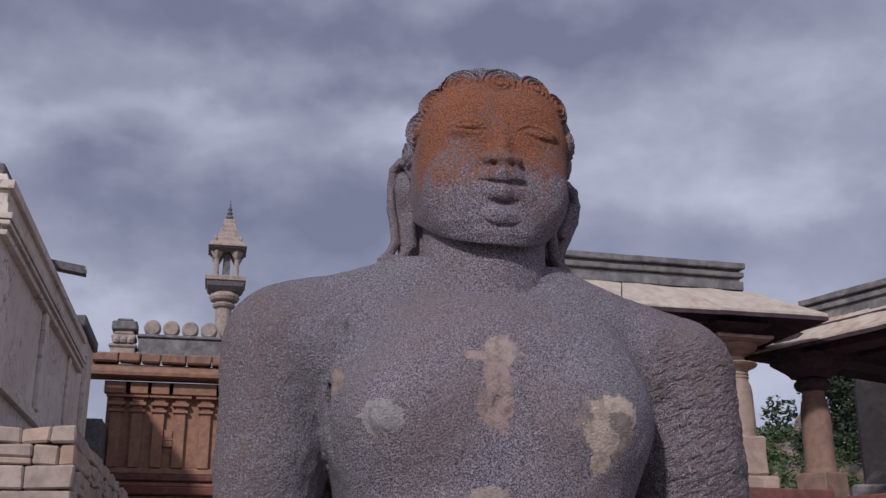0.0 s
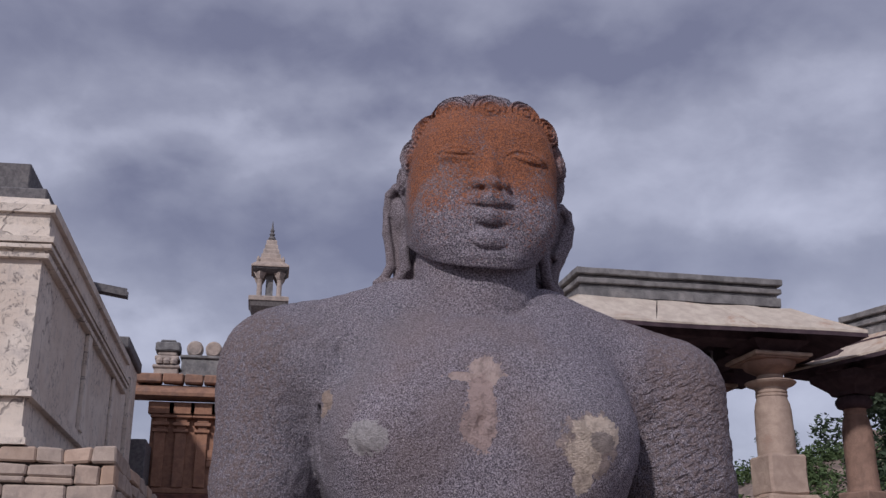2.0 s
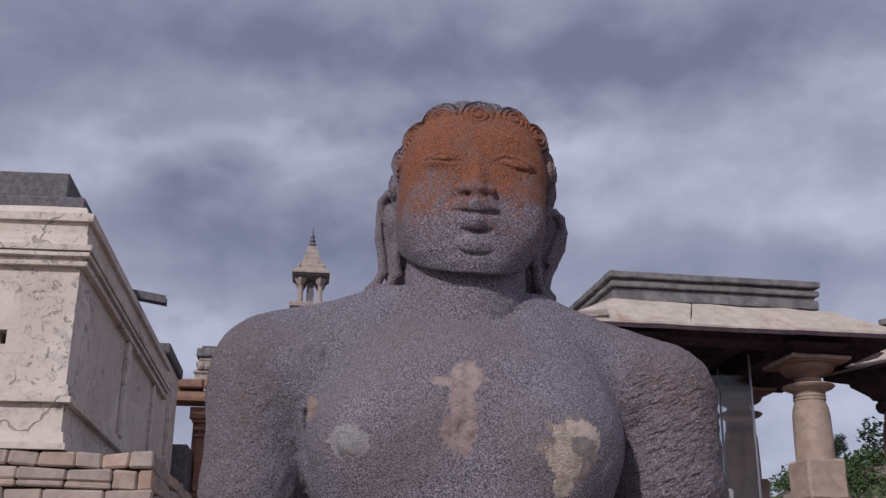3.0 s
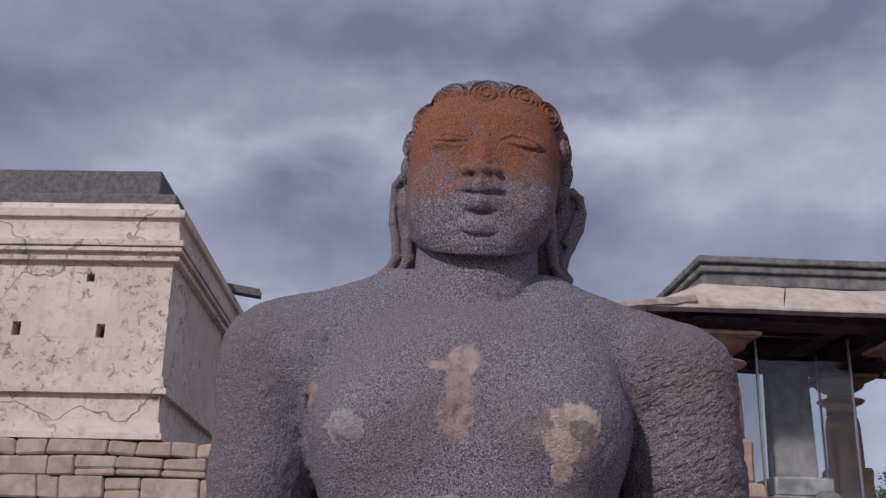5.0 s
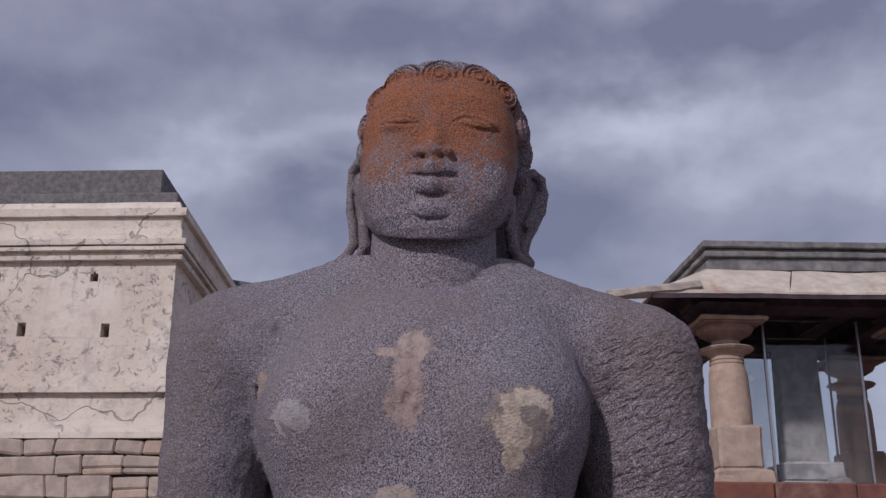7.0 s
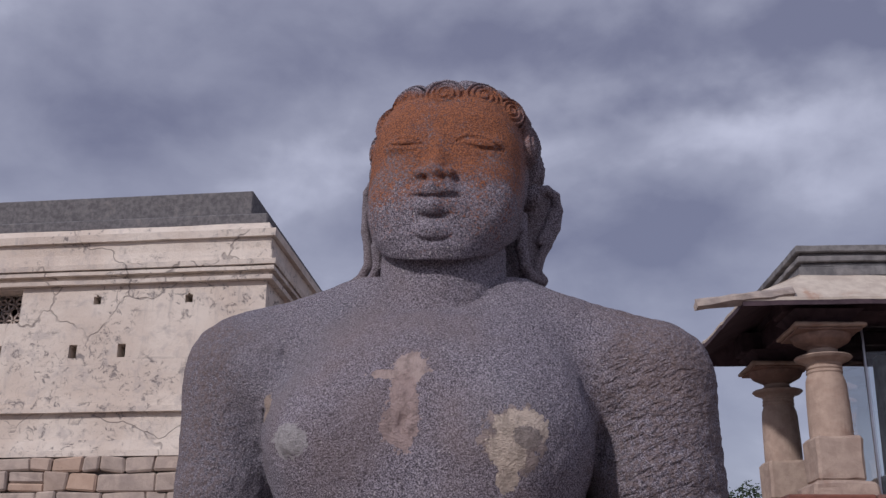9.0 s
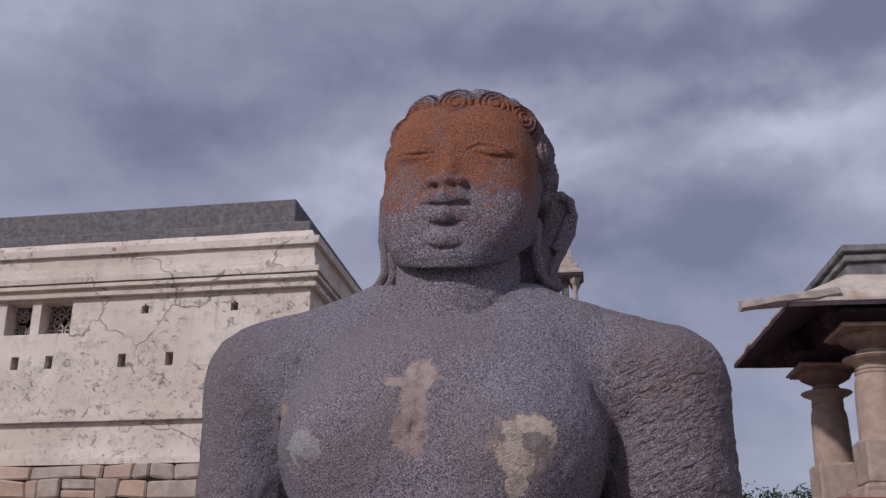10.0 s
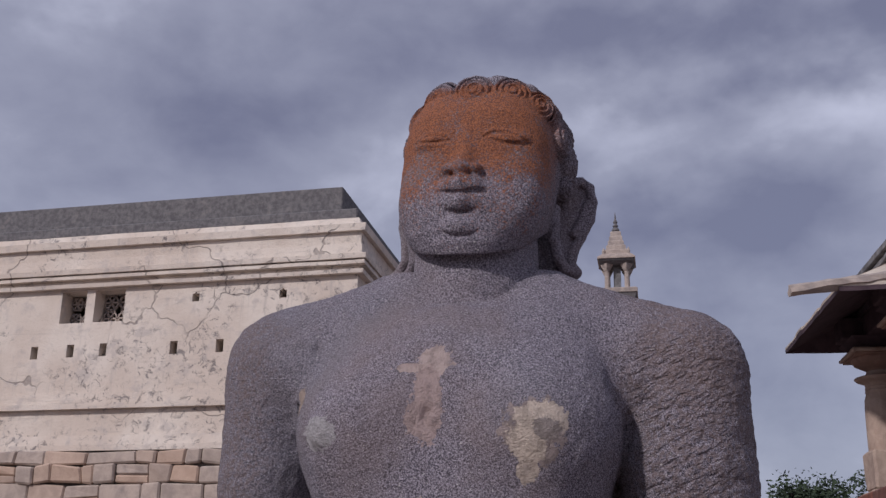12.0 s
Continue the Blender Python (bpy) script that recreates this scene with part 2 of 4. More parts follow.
def stone(name, base, dark, stain=(0.12, 0.11, 0.11), per=0.35, scale=1.0, rough=0.88, stained=0.5):
    """Cut stone that differs from block to block."""
    n = Nodes(name, rough)
    v = n.noise(6 * scale, 5, 0.6, 0.3)
    fine = n.noise(45 * scale, 4, 0.7)
    col = n.mix(n.step(v, 0.32, 0.68), dark, base)
    rnd = n.random()
    col = n.mix(n.math("MULTIPLY", rnd, per), col, tuple(c * 0.62 for c in base))
    turn = n.math("FRACT", n.math("MULTIPLY", rnd, 7.31))
    col = n.mix(n.math("MULTIPLY", n.step(turn, 0.45, 1.0), per), col, (base[0] * 1.12, base[1] * 0.86, base[2] * 0.66))
    big = n.noise(1.7 * scale, 5, 0.65, 0.5)
    col = n.mix(n.math("MULTIPLY", n.step(big, 0.54, 0.70), stained), col, stain)
    col = n.mix(n.math("MULTIPLY", n.step(fine, 0.56, 0.72), 0.35), col, tuple(c * 0.4 for c in base))
    return n.done(col, n.math("ADD", v, n.math("MULTIPLY", fine, 0.4)), 0.6, 0.02)


M_STATUE = granite()
M_PLASTER = lime_plaster()
M_PARAPET = stone("weathered_parapet_stone", (0.185, 0.178, 0.185), (0.110, 0.105, 0.114), (0.26, 0.24, 0.235), 0.1, 2.6)
M_BLOCK = stone("plinth_stone", (0.50, 0.41, 0.355), (0.34, 0.28, 0.25), (0.20, 0.175, 0.17), 0.42)
M_MORTAR = stone("dark_joint", (0.17, 0.145, 0.135), (0.09, 0.078, 0.076))
M_PAVILION = stone("tan_granite", (0.46, 0.360, 0.300), (0.34, 0.26, 0.22), (0.30, 0.18, 0.14), 0.12, stained=0.55)
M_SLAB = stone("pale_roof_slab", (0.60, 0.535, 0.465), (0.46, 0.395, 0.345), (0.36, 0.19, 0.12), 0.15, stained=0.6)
M_GREY = stone("grey_moulding_stone", (0.235, 0.230, 0.235), (0.12, 0.118, 0.125), (0.36, 0.34, 0.33), 0.1)
# near-black colour paints in the shade under the pavilion roofs
M_BEAM = stone("shaded_beam_stone", (0.085, 0.058, 0.070), (0.050, 0.035, 0.045), (0.035, 0.026, 0.034), 0.15)
M_RED = stone("red_plinth_stone", (0.22, 0.095, 0.075), (0.12, 0.060, 0.055), (0.30, 0.21, 0.19), 0.3)
M_ORANGE = stone("ochre_temple_stone", (0.38, 0.215, 0.145), (0.26, 0.145, 0.105), (0.21, 0.13, 0.11), 0.12)
M_RUST = stone("rust_stained_stone", (0.33, 0.195, 0.14), (0.20, 0.125, 0.10), (0.16, 0.13, 0.12), 0.2)
M_SPIRE = stone("spire_stone", (0.44, 0.37, 0.33), (0.28, 0.24, 0.225), (0.15, 0.14, 0.14), 0.1)
M_ROCK = stone("hill_rock", (0.30, 0.235, 0.205), (0.17, 0.135, 0.12), (0.10, 0.09, 0.085), 0.2, 0.4)
M_PILLAR = stone("reddish_pillar_stone", (0.33, 0.222, 0.180), (0.22, 0.150, 0.125), (0.14, 0.10, 0.09), 0.1)
# standing slab's colour, deepened to stand for the farther pavilion's shadow
M_SHADED_STONE = stone("shaded_slab_stone", (0.048, 0.047, 0.053), (0.028, 0.027, 0.031))


def foliage(name, light, dark):
    n = Nodes(name, 0.7)
    col = n.mix(n.island(), dark, light)
    return n.done(n.mix(n.math("MULTIPLY", n.noise(0.8, 3), 0.5), col, dark))


M_LEAF = foliage("leaves", (0.115, 0.165, 0.065), (0.045, 0.075, 0.032))
M_LEAF_DARK = foliage("dark_leaves", (0.070, 0.100, 0.058), (0.030, 0.046, 0.028))
M_BARK = stone("bark", (0.11, 0.085, 0.07), (0.06, 0.045, 0.04))


def metal():
    n = Nodes("brushed_steel", 0.35)
    n.bsdf.inputs["Metallic"].default_value = 1.0
    return n.done(n.mix(n.noise(8, 3), (0.42, 0.42, 0.46), (0.56, 0.56, 0.60)))


def glass():
    n = Nodes("pane_glass", 0.02)
    n.bsdf.inputs["Transmission Weight"].default_value = 1.0
    n.bsdf.inputs["IOR"].default_value = 1.45
    n.bsdf.inputs["Specular IOR Level"].default_value = 0.5
    return n.done((0.90, 0.93, 0.94))


M_STEEL = metal()
M_GLASS = glass()


# ---------- mesh tools ----------
def part(name, bm, material, parent=None, label="", smooth=False):
    """Links a bmesh as one mesh object, under a thing or a part."""
    me = bpy.data.meshes.new(name)
    bmesh.ops.recalc_face_normals(bm, faces=bm.faces)
    bm.to_mesh(me)
    bm.free()
    me.materials.append(material)
    if smooth:
        me.polygons.foreach_set("use_smooth", [True] * len(me.polygons))
    ob = new(name, me)
    if parent is not None:
        ob.parent = parent
    if label:
        tagged(ob, label)
    return ob


def thing(name, at, label, category, group="", kind="", turn=0.0):
    ob = new(name)
    ob.matrix_world = pose(*at, 0, 0, turn)
    return tagged(ob, label, category, group, kind)


def box(bm, x0, x1, y0, y1, z0, z1, bevel=0.0, batter=0.0):
    """A block; batter draws its foot outwards in x and y."""
    geo = bmesh.ops.create_cube(bm, size=1.0)
    vs = geo["verts"]
    for v in vs:
        low = v.co.z < 0
        out = batter if low else 0.0
        v.co = Vector(((x0 - out if v.co.x < 0 else x1 + out), (y0 - out if v.co.y < 0 else y1 + out), z0 if low else z1))
    if bevel:
        edges = list({e for v in vs for e in v.link_edges})
        bmesh.ops.bevel(bm, geom=edges, offset=bevel, segments=1, affect="EDGES")
    return bm


def blk(*a, **k):
    return box(bmesh.new(), *a, **k)


def turned(bm, profile, sides=20, centre=(0, 0), square=False):
    """A solid of revolution from (radius, z) pairs; square: a square plan with the same half width."""
    rings = []
    n = 4 if square else sides
    for r, z in profile:
        ring = []
        for i in range(n):
            a = 2 * math.pi * (i + (0.5 if square else 0)) / n
            rr = r * (math.sqrt(2) if square else 1)
            ring.append(bm.verts.new((centre[0] + rr * math.cos(a), centre[1] + rr * math.sin(a), z)))
        rings.append(ring)
    for a, b in zip(rings, rings[1:]):
        for i in range(n):
            j = (i + 1) % n
            bm.faces.new((a[i], a[j], b[j], b[i]))
    bm.faces.new(rings[0][::-1])
    bm.faces.new(rings[-1])
    return bm


def roughen(bm, amount, scale=3.0, seed=0.0):
    for v in bm.verts:
        v.co += noise.noise_vector(v.co * scale + Vector((seed, seed * 1.7, seed * 0.3))) * amount
    return bm


def prism(bm, outline, x0, x1):
    """A moulding: a closed outline of (y, z) pairs drawn along x."""
    a = [bm.verts.new((x0, y, z)) for y, z in outline]
    b = [bm.verts.new((x1, y, z)) for y, z in outline]
    n = len(a)
    for i in range(n):
        j = (i + 1) % n
        bm.faces.new((a[i], a[j], b[j], b[i]))
    bm.faces.new(a[::-1])
    bm.faces.new(b)
    return bm


# ---------- the statue: one carved solid ----------
class Field:
    """A signed distance field on a grid; shapes are melted in, or cut out of it."""

    def __init__(self, low, high, cell):
        self.low, self.cell = np.array(low, np.float32), cell
        self.n = [int((h - l) / cell) + 1 for l, h in zip(low, high)]
        self.ax = [(low[i] + cell * np.arange(self.n[i])).astype(np.float32) for i in range(3)]
        self.d = np.full(self.n, 0.5, np.float32)

    def view(self, low, high):
        cut = []
        for i in range(3):
            a = max(0, int((low[i] - self.low[i]) / self.cell) - 1)
            b = min(self.n[i], int((high[i] - self.low[i]) / self.cell) + 2)
            cut.append(slice(a, max(a, b)))
        cut = tuple(cut)
        grid = (self.ax[0][cut[0]][:, None, None], self.ax[1][cut[1]][None, :, None], self.ax[2][cut[2]][None, None, :])
        return cut, grid

    def add(self, shape, low, high, k=0.01):
        cut, g = self.view([l - k * 2 for l in low], [h + k * 2 for h in high])
        if not self.d[cut].size:
            return
        b = shape(*g)
        a = self.d[cut]
        h = np.maximum(k - np.abs(a - b), 0) / k
        self.d[cut] = np.minimum(a, b) - h * h * k * 0.25

    def carve(self, shape, low, high, k=0.004):
        cut, g = self.view([l - k * 2 for l in low], [h + k * 2 for h in high])
        if not self.d[cut].size:
            return
        b = -shape(*g)
        a = self.d[cut]
        h = np.maximum(k - np.abs(a - b), 0) / k
        self.d[cut] = np.maximum(a, b) + h * h * k * 0.25

    # shapes
    def egg(self, c, r, k=0.01, p=2.0, cut=False, turn=0.0):
        s, co = math.sin(turn), math.cos(turn)

        def f(x, y, z):
            dx, dz = x - c[0], z - c[2]
            u, w = dx * co + dz * s, dz * co - dx * s
            q = (np.abs(u / r[0]) ** p + np.abs((y - c[1]) / r[1]) ** p + np.abs(w / r[2]) ** p) ** (1 / p)
            return (q - 1) * min(r)
        m = [max(r[0], r[2]) if turn else r[0], r[1], max(r[0], r[2]) if turn else r[2]]
        m = [v * 1.35 + 0.02 for v in m]
        (self.carve if cut else self.add)(f, [a - b for a, b in zip(c, m)], [a + b for a, b in zip(c, m)], k)

    def limb(self, a, b, ra, rb, k=0.01, flat=1.0, cut=False):
        """A round bar between two points with a radius at each end; flat: its depth in y against its width."""
        a, b = np.array(a, float), np.array(b, float)
        ba = b - a
        ba[1] /= flat
        l2 = float(ba @ ba) + 1e-9

        def f(x, y, z):
            px, py, pz = x - a[0], (y - a[1]) / flat, z - a[2]
            h = np.clip((px * ba[0] + py * ba[1] + pz * ba[2]) / l2, 0, 1)
            q = np.sqrt((px - ba[0] * h) ** 2 + (py - ba[1] * h) ** 2 + (pz - ba[2] * h) ** 2)
            return (q - (ra + (rb - ra) * h)) * min(1.0, flat)
        m = max(ra, rb) * max(1, flat) + 0.03
        (self.carve if cut else self.add)(f, np.minimum(a, b) - m, np.maximum(a, b) + m, k)

    def chain(self, points, radii, k=0.006, cut=False, flat=1.0):
        for (a, b), (ra, rb) in zip(zip(points, points[1:]), zip(radii, radii[1:])):
            self.limb(a, b, ra, rb, k, flat, cut)

    def front(self, x, z):
        """The depth at which the surface lies behind the point (x, z) of the front view."""
        i, j = int(round((x - self.low[0]) / self.cell)), int(round((z - self.low[2]) / self.cell))
        column = self.d[i, :, j]
        k = int(np.argmax(column < 0))
        a, b = column[k - 1], column[k]
        return float(self.ax[1][k - 1] + self.cell * a / (a - b))

    def engrave(self, line, radii, sink=0.0, k=0.003):
        """A groove along a line of (x, z) pairs, cut into whatever surface lies there."""
        self.chain([(x, self.front(x, z) + sink, z) for x, z in line], radii, k, cut=True)

    def skin(self):
        """Vertices and quads of the surface (naive surface nets)."""
        d = self.d
        inside = d < 0
        n = self.n
        total = np.zeros([v - 1 for v in n] + [3], np.float32)
        count = np.zeros([v - 1 for v in n], np.float32)
        for axis in range(3):
            lo = [slice(None)] * 3
            hi = [slice(None)] * 3
            lo[axis], hi[axis] = slice(0, -1), slice(1, None)
            i0, i1, j0 = np.nonzero(inside[tuple(lo)] != inside[tuple(hi)])
            a = d[tuple(lo)][i0, i1, j0]
            b = d[tuple(hi)][i0, i1, j0]
            t = a / (a - b)
            p = np.stack([i0, i1, j0], 1).astype(np.float32)
            p[:, axis] += t
            o1, o2 = [v for v in range(3) if v != axis]
            for s1 in (0, 1):
                for s2 in (0, 1):
                    q = np.stack([i0, i1, j0], 1)
                    q[:, o1] -= s1
                    q[:, o2] -= s2
                    ok = np.all((q >= 0) & (q < np.array(count.shape)), axis=1)
                    idx = tuple(q[ok].T)
                    np.add.at(count, idx, 1)
                    np.add.at(total, idx, p[ok])
        cells = np.nonzero(count > 0)
        ids = np.full(count.shape, -1, np.int64)
        ids[cells] = np.arange(len(cells[0]))
        verts = total[cells] / count[cells][:, None] * self.cell + self.low
        quads = []
        for axis in range(3):
            o1, o2 = [(1, 2), (2, 0), (0, 1)][axis]
            lo = [slice(None)] * 3
            hi = [slice(None)] * 3
            lo[axis], hi[axis] = slice(0, -1), slice(1, None)
            s = inside[tuple(lo)]
            q = np.stack(np.nonzero(s != inside[tuple(hi)]), 1)
            ok = (q[:, o1] > 0) & (q[:, o2] > 0) & (q[:, o1] < count.shape[o1]) & (q[:, o2] < count.shape[o2])
            q = q[ok]
            flip = ~s[tuple(q.T)]
            e1, e2 = np.eye(3, dtype=int)[o1], np.eye(3, dtype=int)[o2]
            f = np.stack([ids[tuple((q - e1 - e2).T)], ids[tuple((q - e2).T)], ids[tuple(q.T)], ids[tuple((q - e1).T)]], 1)
            f[flip] = f[flip][:, ::-1]
            quads.append(f)
        return verts, np.concatenate(quads)


def carve_body():
    f = Field((-0.12, 2.28, -0.14), (1.40, 3.14, 2.36), 0.0065)
    cx, cy = 0.606, 2.735

    def torso(x, y, z):
        # half width, front and back at each height
        zs = np.array([0.0, 0.45, 0.85, 1.05, 1.30, 1.55, 1.75, 1.88, 2.00, 2.10, 2.18, 2.25], np.float32)
        wide = np.interp(z, zs, [0.34, 0.36, 0.40, 0.38, 0.335, 0.345, 0.366, 0.373, 0.372, 0.360, 0.300, 0.200]).astype(np.float32)
        front = np.interp(z, zs, [0.22, 0.24, 0.29, 0.305, 0.315, 0.328, 0.332, 0.322, 0.278, 0.205, 0.120, 0.060]).astype(np.float32)
        back = np.interp(z, zs, [0.22, 0.24, 0.28, 0.26, 0.235, 0.25, 0.27, 0.28, 0.275, 0.25, 0.20, 0.15]).astype(np.float32)
        dy = y - cy + 0.085 * (x - cx)
        q = (np.abs((x - cx) / wide) ** 3.0 + np.abs(np.where(dy < 0, dy / front, dy / back)) ** 2.3) ** (1 / 2.45)
        side = (q - 1) * np.minimum(wide, np.minimum(front, back)) * 0.85
        return np.maximum(side, z - 2.25)
    f.add(torso, (0.1, 2.3, -0.14), (1.2, 3.1, 2.26), 0.01)
    # the two legs, parted by a groove down to the knees
    f.limb((cx, 2.40, 0.78), (cx, 2.40, 0.0), 0.035, 0.06, 0.03, cut=True)
    # breast
    f.egg((0.40, 2.625, 1.835), (0.170, 0.200, 0.150), 0.10)
    f.egg((0.815, 2.585, 1.835), (0.165, 0.205, 0.150), 0.10)
    f.egg((0.600, 2.62, 1.95), (0.20, 0.172, 0.15), 0.10)
    # shoulders and the slope to the neck
    f.limb((0.47, 2.755, 2.152), (0.125, 2.765, 2.045), 0.125, 0.150, 0.06)
    f.limb((0.80, 2.755, 2.138), (1.150, 2.755, 1.998), 0.125, 0.155, 0.06)
    f.limb((0.46, 2.71, 2.075), (0.20, 2.69, 2.00), 0.09, 0.12, 0.07)
    f.limb((0.80, 2.71, 2.065), (1.06, 2.70, 1.98), 0.09, 0.12, 0.06)
    # arms hang a little away from the flanks
    f.chain([(0.110, 2.760, 2.02), (0.098, 2.755, 1.75), (0.075, 2.77, 1.40), (0.10, 2.74, 1.02), (0.15, 2.68, 0.62)],
            [0.148, 0.132, 0.120, 0.105, 0.085], 0.022, flat=1.12)
    f.chain([(1.148, 2.748, 1.99), (1.150, 2.732, 1.75), (1.17, 2.745, 1.40), (1.16, 2.73, 1.02), (1.11, 2.68, 0.62)],
            [0.160, 0.160, 0.140, 0.112, 0.088], 0.014, flat=1.12)
    # creases of the armpits
    f.chain([(0.262, 2.575, 2.065), (0.243, 2.590, 1.985), (0.226, 2.590, 1.905), (0.221, 2.600, 1.75), (0.232, 2.610, 1.55)], [0.002, 0.003, 0.005, 0.013, 0.022], 0.014, cut=True)
    f.chain([(0.975, 2.545, 2.05), (0.984, 2.550, 1.97), (0.992, 2.555, 1.88), (0.994, 2.562, 1.75), (0.990, 2.575, 1.55)], [0.002, 0.004, 0.012, 0.018, 0.024], 0.016, cut=True)
    # neck root
    f.limb((0.632, 2.760, 2.06), (0.634, 2.760, 2.36), 0.140, 0.120, 0.006)
    # stone left standing between arms and flanks
    f.limb((0.985, 2.86, 2.0), (0.985, 2.86, 1.0), 0.075, 0.075, 0.02)
    f.limb((0.24, 2.86, 2.0), (0.22, 2.86, 1.0), 0.075, 0.075, 0.02)
    # nipples
    f.egg((0.325, 2.432, 1.818), (0.032, 0.014, 0.028), 0.02)
    f.egg((0.835, 2.388, 1.815), (0.030, 0.024, 0.026), 0.012)
    f.egg((0.578, 2.402, 1.838), (0.014, 0.014, 0.026), 0.005, cut=True)
    f.egg((0.588, 2.418, 1.834), (0.013, 0.018, 0.020), 0.005)
    return f.skin()


def curl(f, c, normal, r, tall, rings, wind=1):
    """A snail-shell curl: a low dome with one long spiral groove cut into it."""
    nrm = Vector(normal).normalized()
    u = nrm.cross(Vector((0, 0, 1)))
    u = u.normalized() if u.length > 0.05 else Vector((1, 0, 0))
    v = nrm.cross(u)

    def shape(x, y, z):
        dx, dy, dz = x - c[0], y - c[1], z - c[2]
        h = dx * nrm.x + dy * nrm.y + dz * nrm.z
        a = dx * u.x + dy * u.y + dz * u.z
        b = dx * v.x + dy * v.y + dz * v.z
        rr = np.sqrt(a * a + b * b)
        q = np.sqrt((rr / r) ** 2 + (h / tall) ** 2)
        groove = 0.0036 * np.cos(rr / r * math.pi * 2 * rings + wind * np.arctan2(b, a)) * np.clip(rr / r * 4, 0, 1)
        return (q - 1) * tall * 0.9 - groove
    m = r + 0.015
    f.add(shape, [w - m for w in c], [w + m for w in c], 0.003)


def carve_head():
    f = Field((0.30, 2.44, 2.05), (1.02, 3.09, 2.92), 0.0032)

    # face: a flat-fronted block, full in the cheeks, its chin thrust forward
    def face(x, y, z):
        zs = np.array([2.258, 2.268, 2.29, 2.33, 2.38, 2.44, 2.50, 2.60, 2.66, 2.72, 2.77], np.float32)
        mid = np.interp(z, zs, [0.628, 0.628, 0.628, 0.628, 0.633, 0.638, 0.642, 0.646, 0.648, 0.652, 0.655]).astype(np.float32)
        wide = np.interp(z, zs, [0.100, 0.113, 0.131, 0.158, 0.184, 0.200, 0.205, 0.202, 0.192, 0.170, 0.13]).astype(np.float32)
        ahead = np.interp(z, zs, [0.180, 0.196, 0.208, 0.212, 0.206, 0.201, 0.198, 0.190, 0.178, 0.148, 0.10]).astype(np.float32)
        dy = y - 2.735
        q = (np.abs((x - mid) / wide) ** 2.9 + np.abs(np.where(dy < 0, dy / ahead, dy / 0.16)) ** 2.9) ** (1 / 2.9)
        return np.maximum(np.maximum((q - 1) * np.minimum(wide, ahead) * 0.8, z - 2.77), 2.264 + 0.55 * (y - 2.545) - z)
    f.add(face, (0.40, 2.48, 2.24), (0.90, 2.92, 2.78), 0.004)
    # skull
    f.egg((0.661, 2.800, 2.610), (0.205, 0.232, 0.205), 0.012, p=2.2)
    # full cheeks beside the mouth
    f.egg((0.545, 2.610, 2.415), (0.075, 0.062, 0.085), 0.05)
    f.egg((0.735, 2.608, 2.415), (0.075, 0.062, 0.085), 0.05)
    # neck
    f.limb((0.630, 2.742, 2.02), (0.632, 2.746, 2.38), 0.174, 0.162, 0.006)
    # a shallow line round the root of the neck
    f.chain([(0.630 + 0.173 * math.sin(radians(a)), 2.742 - 0.173 * math.cos(radians(a)), 2.232 - 0.066 * math.cos(radians(a))) for a in range(-75, 76, 10)], [0.0045] * 16, 0.003, cut=True)
    # eyeballs under closed lids, the lids cut as thin lines
    for x0, x1, z0, z1, rise, drop in ((0.500, 0.592, 2.581, 2.578, 0.018, 0.007), (0.681, 0.792, 2.581, 2.564, 0.019, 0.012)):
        mx, w = (x0 + x1) / 2, (x1 - x0) / 2
        y = min(f.front(mx, 2.578), f.front(mx + w * 0.6, 2.575))
        f.egg((mx, y + 0.024, 2.578), (w * 0.95, 0.030, 0.024), 0.012)
        q = [-1 + i / 8 for i in range(17)]
        for bow, thick in ((rise, 0.0050), (-drop, 0.0046)):
            f.engrave([(mx + w * v, (z0 + z1) / 2 + (z1 - z0) / 2 * v + bow * (1 - v * v)) for v in q], [thick * (1 - 0.35 * v * v) for v in q], 0.0004, 0.002)
    # nose: flat bridge, blunt tip hanging a little under the wings
    f.limb((0.638, 2.568, 2.600), (0.629, 2.534, 2.500), 0.013, 0.021, 0.024)
    f.egg((0.628, 2.515, 2.484), (0.026, 0.028, 0.024), 0.008)
    f.egg((0.595, 2.530, 2.486), (0.019, 0.026, 0.017), 0.010)
    f.egg((0.663, 2.528, 2.482), (0.019, 0.026, 0.017), 0.010)
    f.egg((0.605, 2.514, 2.466), (0.010, 0.018, 0.0085), 0.003, cut=True)
    f.egg((0.652, 2.512, 2.463), (0.010, 0.018, 0.0085), 0.003, cut=True)
    f.chain([(0.578, 2.532, 2.488), (0.574, 2.538, 2.470)], [0.004, 0.003], 0.008, cut=True)
    f.chain([(0.681, 2.530, 2.484), (0.686, 2.536, 2.466)], [0.004, 0.003], 0.008, cut=True)
    f.egg((0.628, 2.566, 2.412), (0.074, 0.052, 0.050), 0.040)
    # mouth: swollen upper lip, a deep corner on one side, a short thick lower lip
    f.chain([(0.576, 2.548, 2.430), (0.600, 2.528, 2.440), (0.630, 2.516, 2.442), (0.660, 2.524, 2.440), (0.684, 2.544, 2.430)],
            [0.010, 0.013, 0.014, 0.013, 0.010], 0.022)
    f.chain([(0.588, 2.534, 2.397), (0.626, 2.516, 2.394), (0.668, 2.532, 2.398)], [0.012, 0.018, 0.013], 0.014)
    f.engrave([(0.568, 2.425), (0.582, 2.423), (0.596, 2.421), (0.612, 2.418), (0.628, 2.416), (0.644, 2.418), (0.660, 2.420), (0.675, 2.421), (0.690, 2.421)],
              [0.003, 0.0040, 0.0045, 0.0050, 0.0050, 0.0055, 0.0065, 0.0080, 0.0070], 0.002, 0.004)
